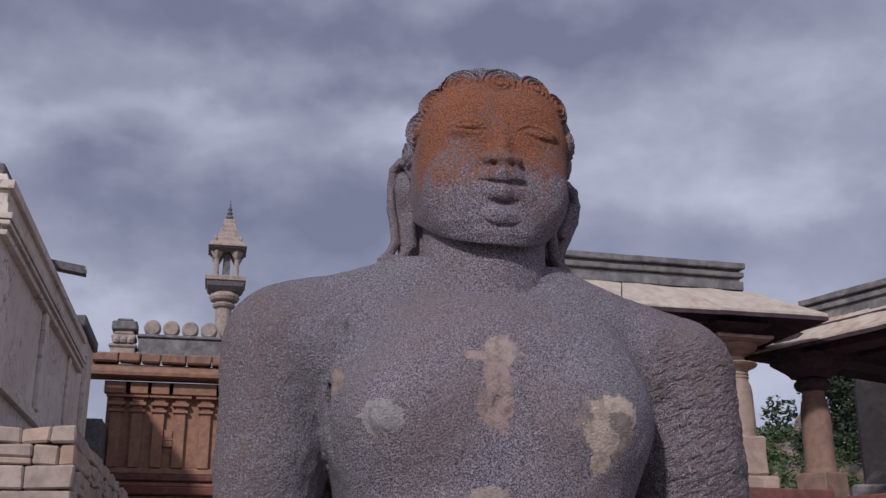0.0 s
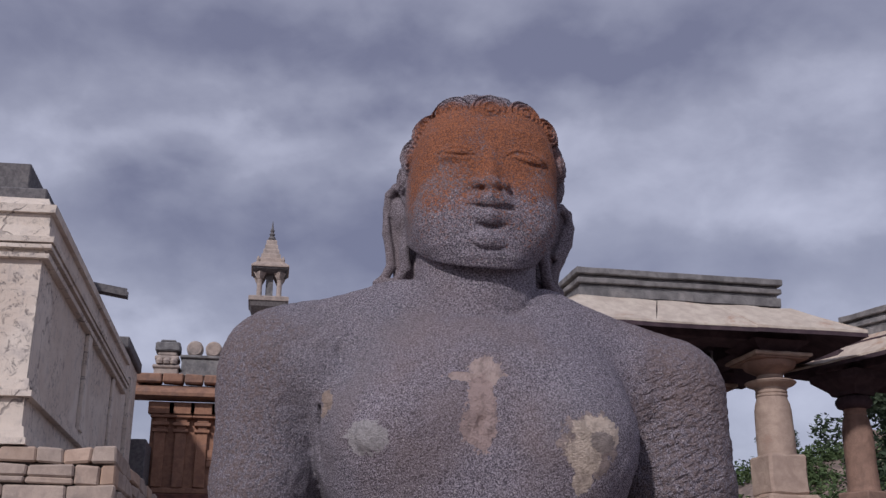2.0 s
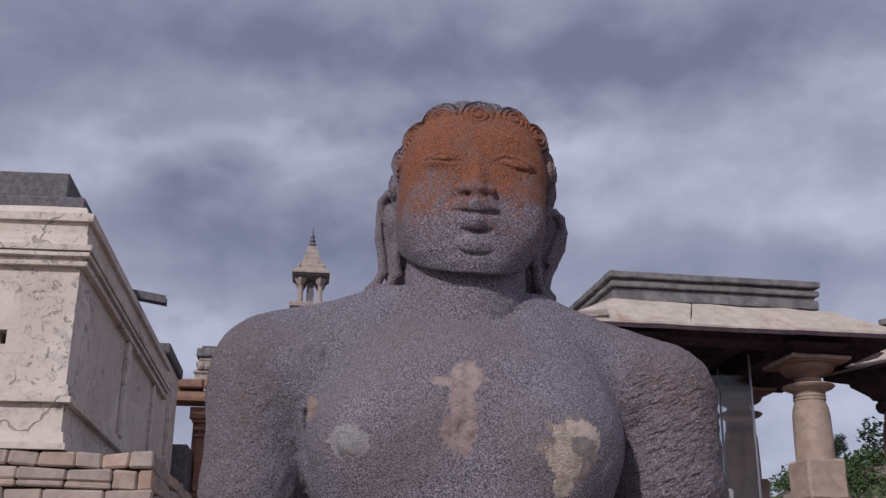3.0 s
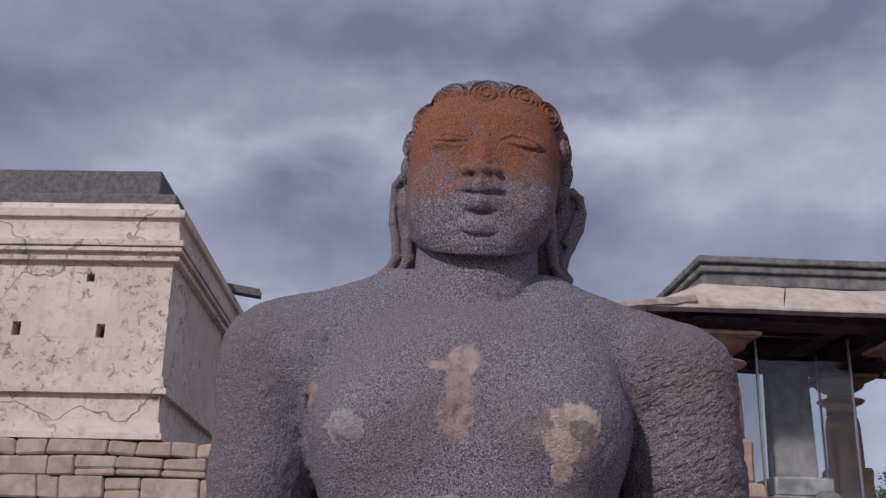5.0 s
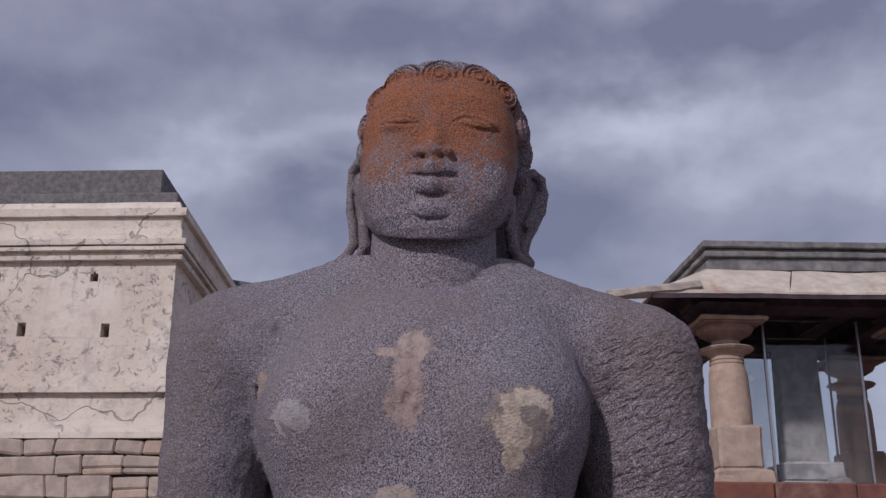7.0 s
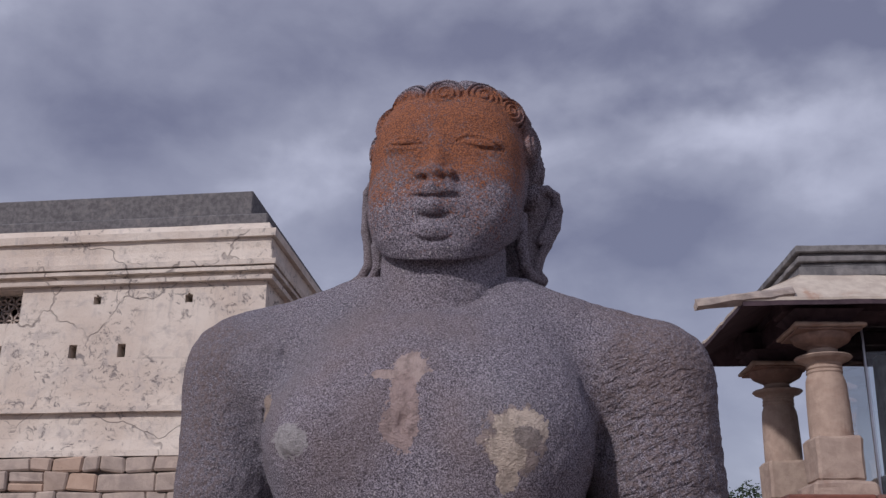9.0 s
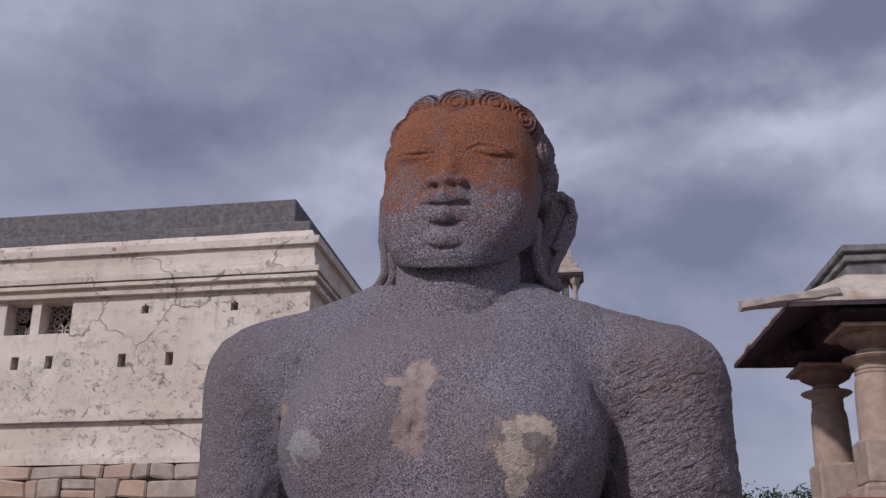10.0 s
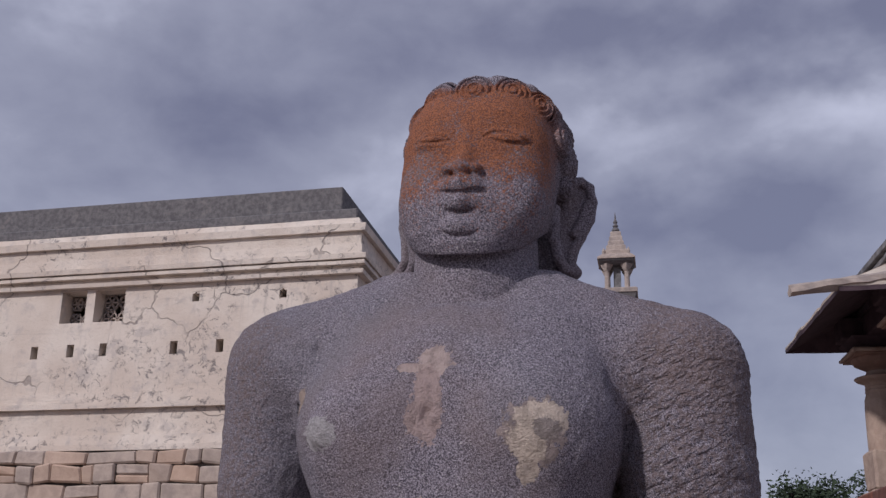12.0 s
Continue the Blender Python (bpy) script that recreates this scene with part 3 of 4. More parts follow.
    f.engrave([(0.592, 2.374), (0.608, 2.370), (0.626, 2.367), (0.646, 2.369), (0.664, 2.374)], [0.003, 0.0050, 0.0062, 0.0058, 0.003], 0.001, 0.006)
    # chin: a pad set off by a crease
    f.egg((0.624, 2.551, 2.338), (0.054, 0.044, 0.031), 0.010)
    f.engrave([(0.578, 2.322), (0.598, 2.311), (0.624, 2.307), (0.652, 2.310), (0.668, 2.318)], [0.002, 0.0040, 0.0048, 0.0045, 0.002], 0.0, 0.005)
    # ears: a rolled rim that runs down into a lobe curling outwards, a strand in front of it, a slit between them
    ears = (
        ([(0.446, 2.800, 2.535), (0.436, 2.815, 2.578), (0.420, 2.838, 2.588), (0.405, 2.858, 2.572), (0.401, 2.868, 2.530), (0.400, 2.868, 2.460), (0.409, 2.864, 2.410), (0.412, 2.858, 2.360), (0.396, 2.856, 2.322), (0.376, 2.852, 2.304)],
         [(0.446, 2.795, 2.440), (0.443, 2.800, 2.390), (0.448, 2.812, 2.340), (0.430, 2.830, 2.306), (0.382, 2.850, 2.298)],
         [(0.436, 2.876, 2.560), (0.438, 2.886, 2.47), (0.444, 2.880, 2.40), (0.446, 2.868, 2.33)],
         [(0.418, 2.848, 2.556), (0.416, 2.856, 2.50), (0.422, 2.856, 2.445)],
         [(0.426, 2.838, 2.395), (0.424, 2.838, 2.335)]),
        ([(0.872, 2.815, 2.520), (0.886, 2.830, 2.554), (0.908, 2.848, 2.562), (0.931, 2.858, 2.546), (0.938, 2.862, 2.505), (0.929, 2.862, 2.455), (0.905, 2.856, 2.405), (0.882, 2.846, 2.358), (0.874, 2.838, 2.318), (0.890, 2.832, 2.294)],
         [(0.842, 2.790, 2.462), (0.838, 2.784, 2.420), (0.836, 2.784, 2.370), (0.844, 2.792, 2.325), (0.862, 2.812, 2.298), (0.888, 2.830, 2.288)],
         [(0.896, 2.876, 2.535), (0.894, 2.886, 2.47), (0.872, 2.880, 2.40), (0.850, 2.862, 2.32)],
         [(0.900, 2.838, 2.525), (0.888, 2.840, 2.490), (0.866, 2.826, 2.465)],
         [(0.862, 2.818, 2.380), (0.858, 2.818, 2.322)]))
    for rim, strand, plate, hollow, slit in ears:
        f.chain(plate, [0.034, 0.036, 0.030, 0.022], 0.008, flat=0.6)
        f.chain([((px + 0.655 * 0.3) / 1.3, 2.872, pz) for px, _, pz in plate], [0.050, 0.055, 0.055, 0.05], 0.012, flat=0.6)
        f.chain(rim, [0.012, 0.012, 0.012, 0.0125, 0.0125, 0.013, 0.013, 0.013, 0.014, 0.015], 0.004)
        f.chain(strand, [0.013, 0.015, 0.016, 0.016, 0.016, 0.014][:len(strand)], 0.005)
        f.chain(hollow, [0.010, 0.012, 0.010], 0.004, cut=True)
        f.chain(slit, [0.010, 0.011], 0.004, cut=True)
    f.chain([(0.922, 2.858, 2.500), (0.908, 2.858, 2.450), (0.884, 2.844, 2.410)], [0.010, 0.012, 0.010], 0.008)
    for s in (-1, 1):
        f.egg((0.655 + s * 0.150, 2.875, 2.33), (0.072, 0.060, 0.14), 0.02)
        f.egg((0.658 + s * 0.205, 2.866, 2.525), (0.040, 0.040, 0.060), 0.015)
    # the row of large curls over the brow and down the temples
    for x, y, z, r in ((0.646, 2.612, 2.735, 0.055), (0.742, 2.624, 2.731, 0.052), (0.810, 2.658, 2.702, 0.048), (0.850, 2.722, 2.660, 0.045), (0.866, 2.775, 2.595, 0.046), (0.864, 2.800, 2.530, 0.036),
                       (0.554, 2.640, 2.734, 0.055), (0.490, 2.690, 2.700, 0.048), (0.458, 2.745, 2.652, 0.045), (0.450, 2.785, 2.590, 0.042)):
        n = Vector(((x - 0.655) / 0.21 ** 2, (y - 2.80) / 0.21 ** 2, (z - 2.60) / 0.24 ** 2)).normalized()
        n = (n + Vector((0, -0.35, -0.15))).normalized()
        curl(f, (x, y, z), n, r, 0.025, 3.5, 1 if x > 0.6 else -1)
    # rows of smaller curls over the crown
    for row, (ahead, step, shift) in enumerate(((0.40, 24.5, 12.0), (0.0, 24.0, 0.0), (-0.42, 24.5, 12.0), (-0.90, 27, 0.0), (-1.7, 38, 18))):
        k = int(112 / step) + 1
        for i in range(-k, k + 1):
            a = i * step + shift
            if abs(a) > 108:
                continue
            d = Vector((math.sin(radians(a)), -ahead, math.cos(radians(a)))).normalized()
            e = Vector((0.208, 0.232, 0.208))
            t = 1 / math.sqrt(sum((d[j] / e[j]) ** 2 for j in range(3)))
            nrm = Vector([d[j] / e[j] ** 2 for j in range(3)]).normalized()
            curl(f, Vector((0.661, 2.800, 2.612)) + d * t, nrm, 0.050 * (0.95 + 0.08 * math.sin(i * 3.1 + row)), 0.032, 3.5, 1 if a > 0 else -1)
    return f.skin()


def build_statue():
    v1, q1 = carve_body()
    v2, q2 = carve_head()
    verts = np.concatenate([v1, v2]).astype(np.float64)
    quads = np.concatenate([q1, q2 + len(v1)])
    me = bpy.data.meshes.new("statue")
    me.vertices.add(len(verts))
    me.vertices.foreach_set("co", verts.ravel())
    me.loops.add(quads.size)
    me.loops.foreach_set("vertex_index", quads.ravel().astype(np.int32))
    me.polygons.add(len(quads))
    me.polygons.foreach_set("loop_start", np.arange(0, quads.size, 4, dtype=np.int32))
    me.polygons.foreach_set("use_smooth", np.ones(len(quads), bool))
    me.update(calc_edges=True)
    me.validate()
    normals = np.zeros(len(me.vertices) * 3)
    me.vertex_normals.foreach_get("vector", normals)
    normals = normals.reshape(-1, 3)
    x, y, z = verts.T
    move = np.zeros(len(verts))
    body = np.arange(len(verts)) < len(v1)
    for i, p in enumerate(verts):
        s = Vector(p)
        move[i] = 0.0045 * noise.noise(s * 11) + 0.0020 * noise.noise(s * 34) + 0.0012 * noise.noise(s * 80)
        if not body[i]:
            move[i] *= 0.55
        elif p[0] > 1.0 and p[2] < 2.12:
            # chisel ripples round the arm
            w = min(1, (p[0] - 1.0) / 0.06) * min(1, (2.12 - p[2]) / 0.10)
            u = s.z + 0.30 * (s.x - 1.15)
            ridge = noise.noise(Vector((s.x * 9, s.y * 9, u * 42))) + 0.7 * noise.noise(Vector((s.x * 16, s.y * 16, u * 75 + 5)))
            move[i] += w * (0.0028 * ridge + 0.002 * noise.noise(s * 60))
        elif p[0] < 0.27:
            w = min(1, (0.27 - p[0]) / 0.05)
            move[i] += w * (0.0020 * noise.noise(s * 45) + 0.0022 * noise.noise(s * 17))
    verts += normals * move[:, None]
    me.vertices.foreach_set("co", verts.ravel())
    me.update()
    me.materials.append(M_STATUE)
    ob = new("statue", me)
    return tagged(ob, "weathered dark granite statue with curled hair, orange lichen and plaster repairs", "statue")


build_statue()


# ---------- ground ----------
def ease(a, b, v):
    t = min(1, max(0, (v - a) / (b - a)))
    return t * t * (3 - 2 * t)


def lift(x, y):
    """The hilltop: level round the statue, higher under the temples behind, a rocky rise beyond the pavilions."""
    h = 1.9 * ease(5, 11.5, y) + 0.06 * noise.noise(Vector((x * 0.4, y * 0.4, 0)))
    h += 11.0 * math.exp(-((x - 44) / 21) ** 2 - ((y - 66) / 19) ** 2) * (1 + 0.25 * noise.noise(Vector((x * 0.12, y * 0.12, 3)))) * ease(17, 32, x)
    return h - 6.0 * ease(90, 240, math.hypot(x, y))


def build_ground():
    bm = bmesh.new()
    xs = sorted({*[i * 1.0 for i in range(-30, 30)], *[30 + i * 1.5 for i in range(30)], *[s * v for s in (-1, 1) for v in (85, 110, 150, 220, 400, 900, 2500)], -40, -60})
    ys = sorted({*[i * 1.0 for i in range(-12, 40)], *[40 + i * 1.5 for i in range(36)], *(-2500, -900, -300, -100, -40, -22, 100, 120, 160, 230, 400, 900, 2500)})
    grid = [[bm.verts.new((x, y, lift(x, y))) for y in ys] for x in xs]
    for a, b in zip(grid, grid[1:]):
        for j in range(len(ys) - 1):
            bm.faces.new((a[j], b[j], b[j + 1], a[j + 1]))
    return tagged(part("ground", bm, M_ROCK, smooth=True), "bare brown granite hilltop ground with a rocky rise", "ground", kind="structure")


build_ground()


# ---------- the whitewashed temple ----------
SKEW = -0.040
CORNER = -2.90


def skewed(bm):
    """Turns the temple's front a little out of square."""
    for v in bm.verts:
        v.co.y += SKEW * (v.co.x - CORNER)
    return bm


def holed_wall(x0, x1, z0, z1, y0, thick, holes):
    """A wall in the xz plane with rectangular openings that go right through it."""
    bm = bmesh.new()
    xs = sorted({x0, x1, *[h[0] for h in holes], *[h[1] for h in holes], *np.arange(x0 + 0.4, x1, 0.55).round(3).tolist()})
    zs = sorted({z0, z1, *[h[2] for h in holes], *[h[3] for h in holes]})
    verts = {}

    def v(i, j, k):
        if (i, j, k) not in verts:
            verts[i, j, k] = bm.verts.new((xs[i], y0 + k * thick, zs[j]))
        return verts[i, j, k]

    def solid(i, j):
        if not (0 <= i < len(xs) - 1 and 0 <= j < len(zs) - 1):
            return False
        cx, cz = (xs[i] + xs[i + 1]) / 2, (zs[j] + zs[j + 1]) / 2
        return not any(h[0] < cx < h[1] and h[2] < cz < h[3] for h in holes)
    for i in range(len(xs) - 1):
        for j in range(len(zs) - 1):
            if not solid(i, j):
                continue
            bm.faces.new((v(i, j, 0), v(i + 1, j, 0), v(i + 1, j + 1, 0), v(i, j + 1, 0)))
            bm.faces.new((v(i, j, 1), v(i, j + 1, 1), v(i + 1, j + 1, 1), v(i + 1, j, 1)))
            for di, dj, a, b in ((-1, 0, (i, j), (i, j + 1)), (1, 0, (i + 1, j + 1), (i + 1, j)), (0, -1, (i + 1, j), (i, j)), (0, 1, (i, j + 1), (i + 1, j + 1))):
                if not solid(i + di, j + dj):
                    bm.faces.new((v(*a, 0), v(*b, 0), v(*b, 1), v(*a, 1)))
    return bm


def jali(cx, cz, w, h, y):
    """A pierced stone lattice: a frame, and bars that cross as a six-pointed star."""
    bm = bmesh.new()
    for i in range(2):
        for j in range(2):
            ox, oz = cx + (i - 0.5) * w / 2, cz + (j - 0.5) * h / 2
            for a in (0, 60, 120):
                c, s = math.cos(radians(a)), math.sin(radians(a))
                r = w * 0.28
                bar = bmesh.ops.create_cube(bm, size=1.0)["verts"]
                for q in bar:
                    u, t = q.co.x * 2 * r, q.co.z * 0.026
                    q.co = Vector((ox + u * c - t * s, y + q.co.y * 0.05, oz + u * s + t * c))
            ring = 12
            for k in range(ring):
                a0, a1 = 2 * math.pi * k / ring, 2 * math.pi * (k + 1) / ring
                quad = []
                for yy in (-0.025, 0.025):
                    for rr in (w * 0.20, w * 0.25):
                        for a in (a0, a1):
                            quad.append(bm.verts.new((ox + rr * math.cos(a), y + yy, oz + rr * math.sin(a))))
                bm.faces.new((quad[0], quad[1], quad[3], quad[2]))
                bm.faces.new((quad[4], quad[6], quad[7], quad[5]))
                bm.faces.new((quad[0], quad[4], quad[5], quad[1]))
                bm.faces.new((quad[2], quad[3], quad[7], quad[6]))
    return bm


def build_temple():
    t = thing("temple", (0, 0, 0), "flat-roofed temple of old whitewashed plaster streaked with black grime", "temple")
    left, right, front, back = -13.0, CORNER, 14.0, 22.9
    holes = []
    for x, z in ((-3.78, 4.88), (-4.91, 4.90), (-5.62, 4.90), (-6.74, 4.91), (-7.27, 4.91), (-7.86, 4.90), (-8.9, 4.9), (-9.9, 4.9)):
        holes.append((x - 0.058, x + 0.058, z - 0.095, z + 0.095))
    arches = [(-4.00, 5.64), (-5.34, 5.65), (-9.3, 5.65)]
    for x, z in arches:
        holes.append((x - 0.055, x + 0.055, z - 0.08, z + 0.075))
    windows = [(-7.51, -7.10), (-6.96, -6.47)]
    for a, b in windows:
        holes.append((a, b, 5.33, 5.82))
    part("wall", skewed(holed_wall(left, right, 4.27, 5.84, front, 0.45, holes)), M_PLASTER, t, "grimy whitewashed front wall with small square vents")
    part("wall", skewed(blk(right - 0.40, right, front + 0.452, back, 4.27, 5.84)), M_PLASTER, t)
    part("wall", skewed(blk(left, right - 0.402, back - 0.4, back, 4.27, 5.84)), M_PLASTER, t)
    part("wall", skewed(blk(left, left + 0.4, front + 0.452, back - 0.402, 4.27, 5.84)), M_PLASTER, t)
    for x, z in arches:
        bm = bmesh.new()
        for s in (-1, 1):
            box(bm, x + s * 0.036 - 0.020, x + s * 0.036 + 0.020, front - 0.002, front + 0.30, z + 0.035, z + 0.076)
        box(bm, x - 0.055, x + 0.055, front - 0.002, front + 0.30, z + 0.060, z + 0.077)
        part("vent_arch", skewed(bm), M_PLASTER, t)
    for a, b in windows:
        w = part("window", skewed(blk(a - 0.02, b + 0.02, front + 0.42, front + 0.47, 5.30, 5.335, 0.004)), M_PLASTER, t)
        part("lattice", skewed(jali((a + b) / 2, 5.575, b - a, 0.49, front + 0.30)), M_SPIRE, w, "pierced stone lattice of six-pointed stars")

    # mouldings, from the foot up: lower and upper height, how far they stand out below and above
    bands = (("plinth_course", 3.44, 3.52, 0.10, 0.10), ("plinth_course", 3.52, 3.66, 0.07, 0.05), ("plinth_course", 3.663, 4.03, 0.015, 0.01),
             ("string_course", 4.033, 4.11, 0.10, 0.10), ("string_course", 4.113, 4.17, 0.06, 0.06), ("string_course", 4.173, 4.268, 0.04, 0.035),
             ("cornice", 5.842, 5.90, 0.09, 0.10), ("cornice", 5.903, 5.965, 0.025, 0.025), ("cornice", 5.968, 6.02, 0.12, 0.12), ("cornice", 6.023, 6.04, 0.06, 0.06),
             ("cornice", 6.043, 6.115, 0.14, 0.15), ("cornice", 6.118, 6.29, 0.07, 0.06), ("cornice", 6.293, 6.46, 0.035, 0.05), ("cornice", 6.463, 6.57, 0.11, 0.12),
             ("cornice", 6.573, 6.70, 0.03, -0.02))
    for i, (name, z0, z1, low, high) in enumerate(bands):
        bm = bmesh.new()
        xs = [left + (right - left) * k / 34 for k in range(35)]
        rows = [[], [], [], []]
        for x in xs:
            end = 1 if x == xs[-1] else 0
            for r, (out, z) in enumerate(((low, z0), (high, z1))):
                wear = 0.010 * noise.noise(Vector((x * 3.1, i * 4.7, z * 2)))
                rows[r].append(bm.verts.new((x + out * end, front - out - wear, z + wear * 0.5)))
                rows[r + 2].append(bm.verts.new((x + out * end, back + out, z)))
        lf, uf, lb, ub = rows
        for k in range(len(xs) - 1):
            bm.faces.new((lf[k], lf[k + 1], uf[k + 1], uf[k]))
            bm.faces.new((ub[k], ub[k + 1], lb[k + 1], lb[k]))
            bm.faces.new((uf[k], uf[k + 1], ub[k + 1], ub[k]))
            bm.faces.new((lf[k + 1], lf[k], lb[k], lb[k + 1]))
        bm.faces.new((lf[0], uf[0], ub[0], lb[0]))
        bm.faces.new((lf[-1], lb[-1], ub[-1], uf[-1]))
        part(name, skewed(bm), M_PLASTER, t)
    part("roof_ledge", skewed(roughen(blk(left, right - 0.06, front + 0.06, back - 0.06, 6.703, 6.87, 0.02), 0.01)), M_PARAPET, t, "dark weathered ledge")
    bm = blk(left, right - 0.36, front + 0.27, back - 0.3, 6.874, 7.30, 0.015)
    part("parapet", skewed(bm), M_PARAPET, t, "dark weathered parapet")
    # rain spout on the shaded side
    bm = bmesh.new()
    box(bm, right - 0.2, -2.36, 18.20, 18.24, 6.70, 6.83)
    box(bm, right - 0.2, -2.36, 18.40, 18.44, 6.70, 6.83)
    box(bm, right - 0.2, -2.36, 18.24, 18.40, 6.70, 6.745)
    for v in bm.verts:
        v.co.z -= 0.16 * (v.co.x + 2.95)
    part("rain_spout", bm, M_PARAPET, t, "dark stone rain spout")
    # rear shrine, a little lower and set in, and a low wing behind it
    part("rear_shrine", skewed(blk(-11, right - 0.03, back + 0.003, 25.6, 2.0, 6.85, 0.02)), M_PLASTER, t)
    part("rear_cornice", skewed(blk(-11, right + 0.05, back + 0.15, 25.7, 6.853, 7.10, 0.03)), M_PARAPET, t)
    part("pilaster", skewed(blk(right - 0.03, right + 0.06, 23.9, 24.25, 2.0, 6.4, 0.01)), M_PLASTER, t)
    part("wing", skewed(blk(-9, right + 0.30, 25.75, 29.0, 2.0, 5.35, 0.02)), M_PARAPET, t)
    # shallow recesses and a buttress on the shaded side
    part("buttress", skewed(blk(right, right + 0.07, 17.9, 18.25, 4.27, 5.84, 0.01)), M_PLASTER, t)
    part("buttress", skewed(blk(right, right + 0.05, 21.3, 21.6, 4.27, 5.84, 0.01)), M_PLASTER, t)
    return t


build_temple()


# ---------- the small pillared pavilions ----------
def pillar(parent, x, y, foot, style):
    """A lathe-turned pillar: block, bell-shaped shaft, ringed neck, cushion, cup and a broad abacus."""
    p = thing("pillar", (0, 0, 0), "", "")
    p.parent = parent
    p.location = (x, y, 0)
    for key in list(p.keys()):
        del p[key]
    if style == "cup":
        bm = blk(-0.37, 0.37, -0.37, 0.37, foot, 2.965, 0.04)
        bmesh.ops.subdivide_edges(bm, edges=bm.edges[:], cuts=2, use_grid_fill=True)
        part("base", roughen(bm, 0.035, 5, x), M_PAVILION, p, "battered square base stone")
        bm = blk(-0.275, 0.275, -0.275, 0.275, 2.968, 3.50, 0.035)
        bmesh.ops.subdivide_edges(bm, edges=[e for e in bm.edges if e.calc_length() > 0.2], cuts=4, use_grid_fill=True)
        part("block", roughen(bm, 0.014, 6, x), M_PAVILION, p)
        shaft = [(0.250, 3.47), (0.254, 3.56), (0.252, 3.75), (0.248, 3.95), (0.243, 4.10), (0.232, 4.19), (0.212, 4.25), (0.205, 4.275), (0.216, 4.290), (0.216, 4.312), (0.200, 4.322), (0.214, 4.336), (0.214, 4.358), (0.200, 4.368), (0.212, 4.385), (0.215, 4.400)]
        part("shaft", roughen(turned(bmesh.new(), shaft, 36), 0.006, 5, x), M_PAVILION, p, smooth=False)
        part("cushion", turned(bmesh.new(), [(0.215, 4.402), (0.250, 4.425), (0.315, 4.450), (0.345, 4.478), (0.335, 4.490), (0.262, 4.505), (0.205, 4.530), (0.178, 4.555), (0.172, 4.580)], 32), M_PAVILION, p, "flared lotus cushion")
        # cup and abacus step get a darker colour in place of the eave's shade
        part("cup", turned(bmesh.new(), [(0.172, 4.583), (0.195, 4.605), (0.265, 4.640), (0.325, 4.672), (0.345, 4.700), (0.36, 4.735), (0.36, 4.755)], 32), M_PILLAR, p, "stone cup coloured darker for the eave's shade")
        bm = blk(-0.385, 0.385, -0.385, 0.385, 4.757, 4.782, 0.006)
        part("abacus_step", bm, M_PILLAR, p)
        bm = blk(-0.43, 0.43, -0.43, 0.43, 4.784, 4.835, 0.014)
        bmesh.ops.subdivide_edges(bm, edges=[e for e in bm.edges if e.calc_length() > 0.5], cuts=8, use_grid_fill=True)
        part("abacus", roughen(bm, 0.010, 7, x), M_PAVILION, p, "thin chipped square abacus")
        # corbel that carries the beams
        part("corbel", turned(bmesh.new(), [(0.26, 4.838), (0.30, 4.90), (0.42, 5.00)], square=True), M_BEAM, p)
    else:
        part("base", roughen(blk(-0.33, 0.33, -0.33, 0.33, foot, 3.13, 0.02), 0.01, 4, x), M_PILLAR, p)
        shaft = [(0.300, 3.133), (0.285, 3.20), (0.272, 3.50), (0.275, 3.80), (0.268, 4.00), (0.235, 4.15), (0.205, 4.21), (0.215, 4.24), (0.20, 4.27), (0.21, 4.30)]
        part("shaft", turned(bmesh.new(), shaft, 28), M_PILLAR, p)
        part("cushion", turned(bmesh.new(), [(0.21, 4.303), (0.30, 4.33), (0.335, 4.385), (0.33, 4.43), (0.28, 4.475), (0.22, 4.49)], 28), M_BEAM, p, smooth=True)
        part("corbel", turned(bmesh.new(), [(0.26, 4.493), (0.30, 4.55), (0.52, 4.70), (0.54, 4.80)], square=True), M_BEAM, p)
    slim = 1.0 if style == "cup" else 0.77
    for o in p.children:
        o.scale = (slim, slim, 1)
    return p


def slab(parent, corners, thick, material, seed, label="", name="roof_slab"):
    """A sloping roof slab from its four upper corners, with a worn edge."""
    bm = bmesh.new()
    n = 9
    a, b, c, d = [Vector(v) for v in corners]
    top, low = [], []
    for i in range(n):
        s = i / (n - 1)
        for j in range(3):
            u = j / 2
            p = a.lerp(b, s).lerp(d.lerp(c, s), u)
            k = noise.noise_vector(p * 2.3 + Vector((seed, 0, 0))) * 0.022
            top.append(bm.verts.new(p + k))
            low.append(bm.verts.new(p + k * 0.4 + Vector((0, 0, -thick))))

    def q(r, i, j):
        return r[i * 3 + j]
    for i in range(n - 1):
        for j in range(2):
            bm.faces.new((q(top, i, j), q(top, i + 1, j), q(top, i + 1, j + 1), q(top, i, j + 1)))
            bm.faces.new((q(low, i, j), q(low, i, j + 1), q(low, i + 1, j + 1), q(low, i + 1, j)))
        bm.faces.new((q(top, i, 0), q(low, i, 0), q(low, i + 1, 0), q(top, i + 1, 0)))
        bm.faces.new((q(top, i, 2), q(top, i + 1, 2), q(low, i + 1, 2), q(low, i, 2)))
    for j in range(2):
        bm.faces.new((q(top, 0, j), q(top, 0, j + 1), q(low, 0, j + 1), q(low, 0, j)))
        bm.faces.new((q(top, n - 1, j), q(low, n - 1, j), q(low, n - 1, j + 1), q(top, n - 1, j + 1)))
    return part(name, bm, material, parent, label)


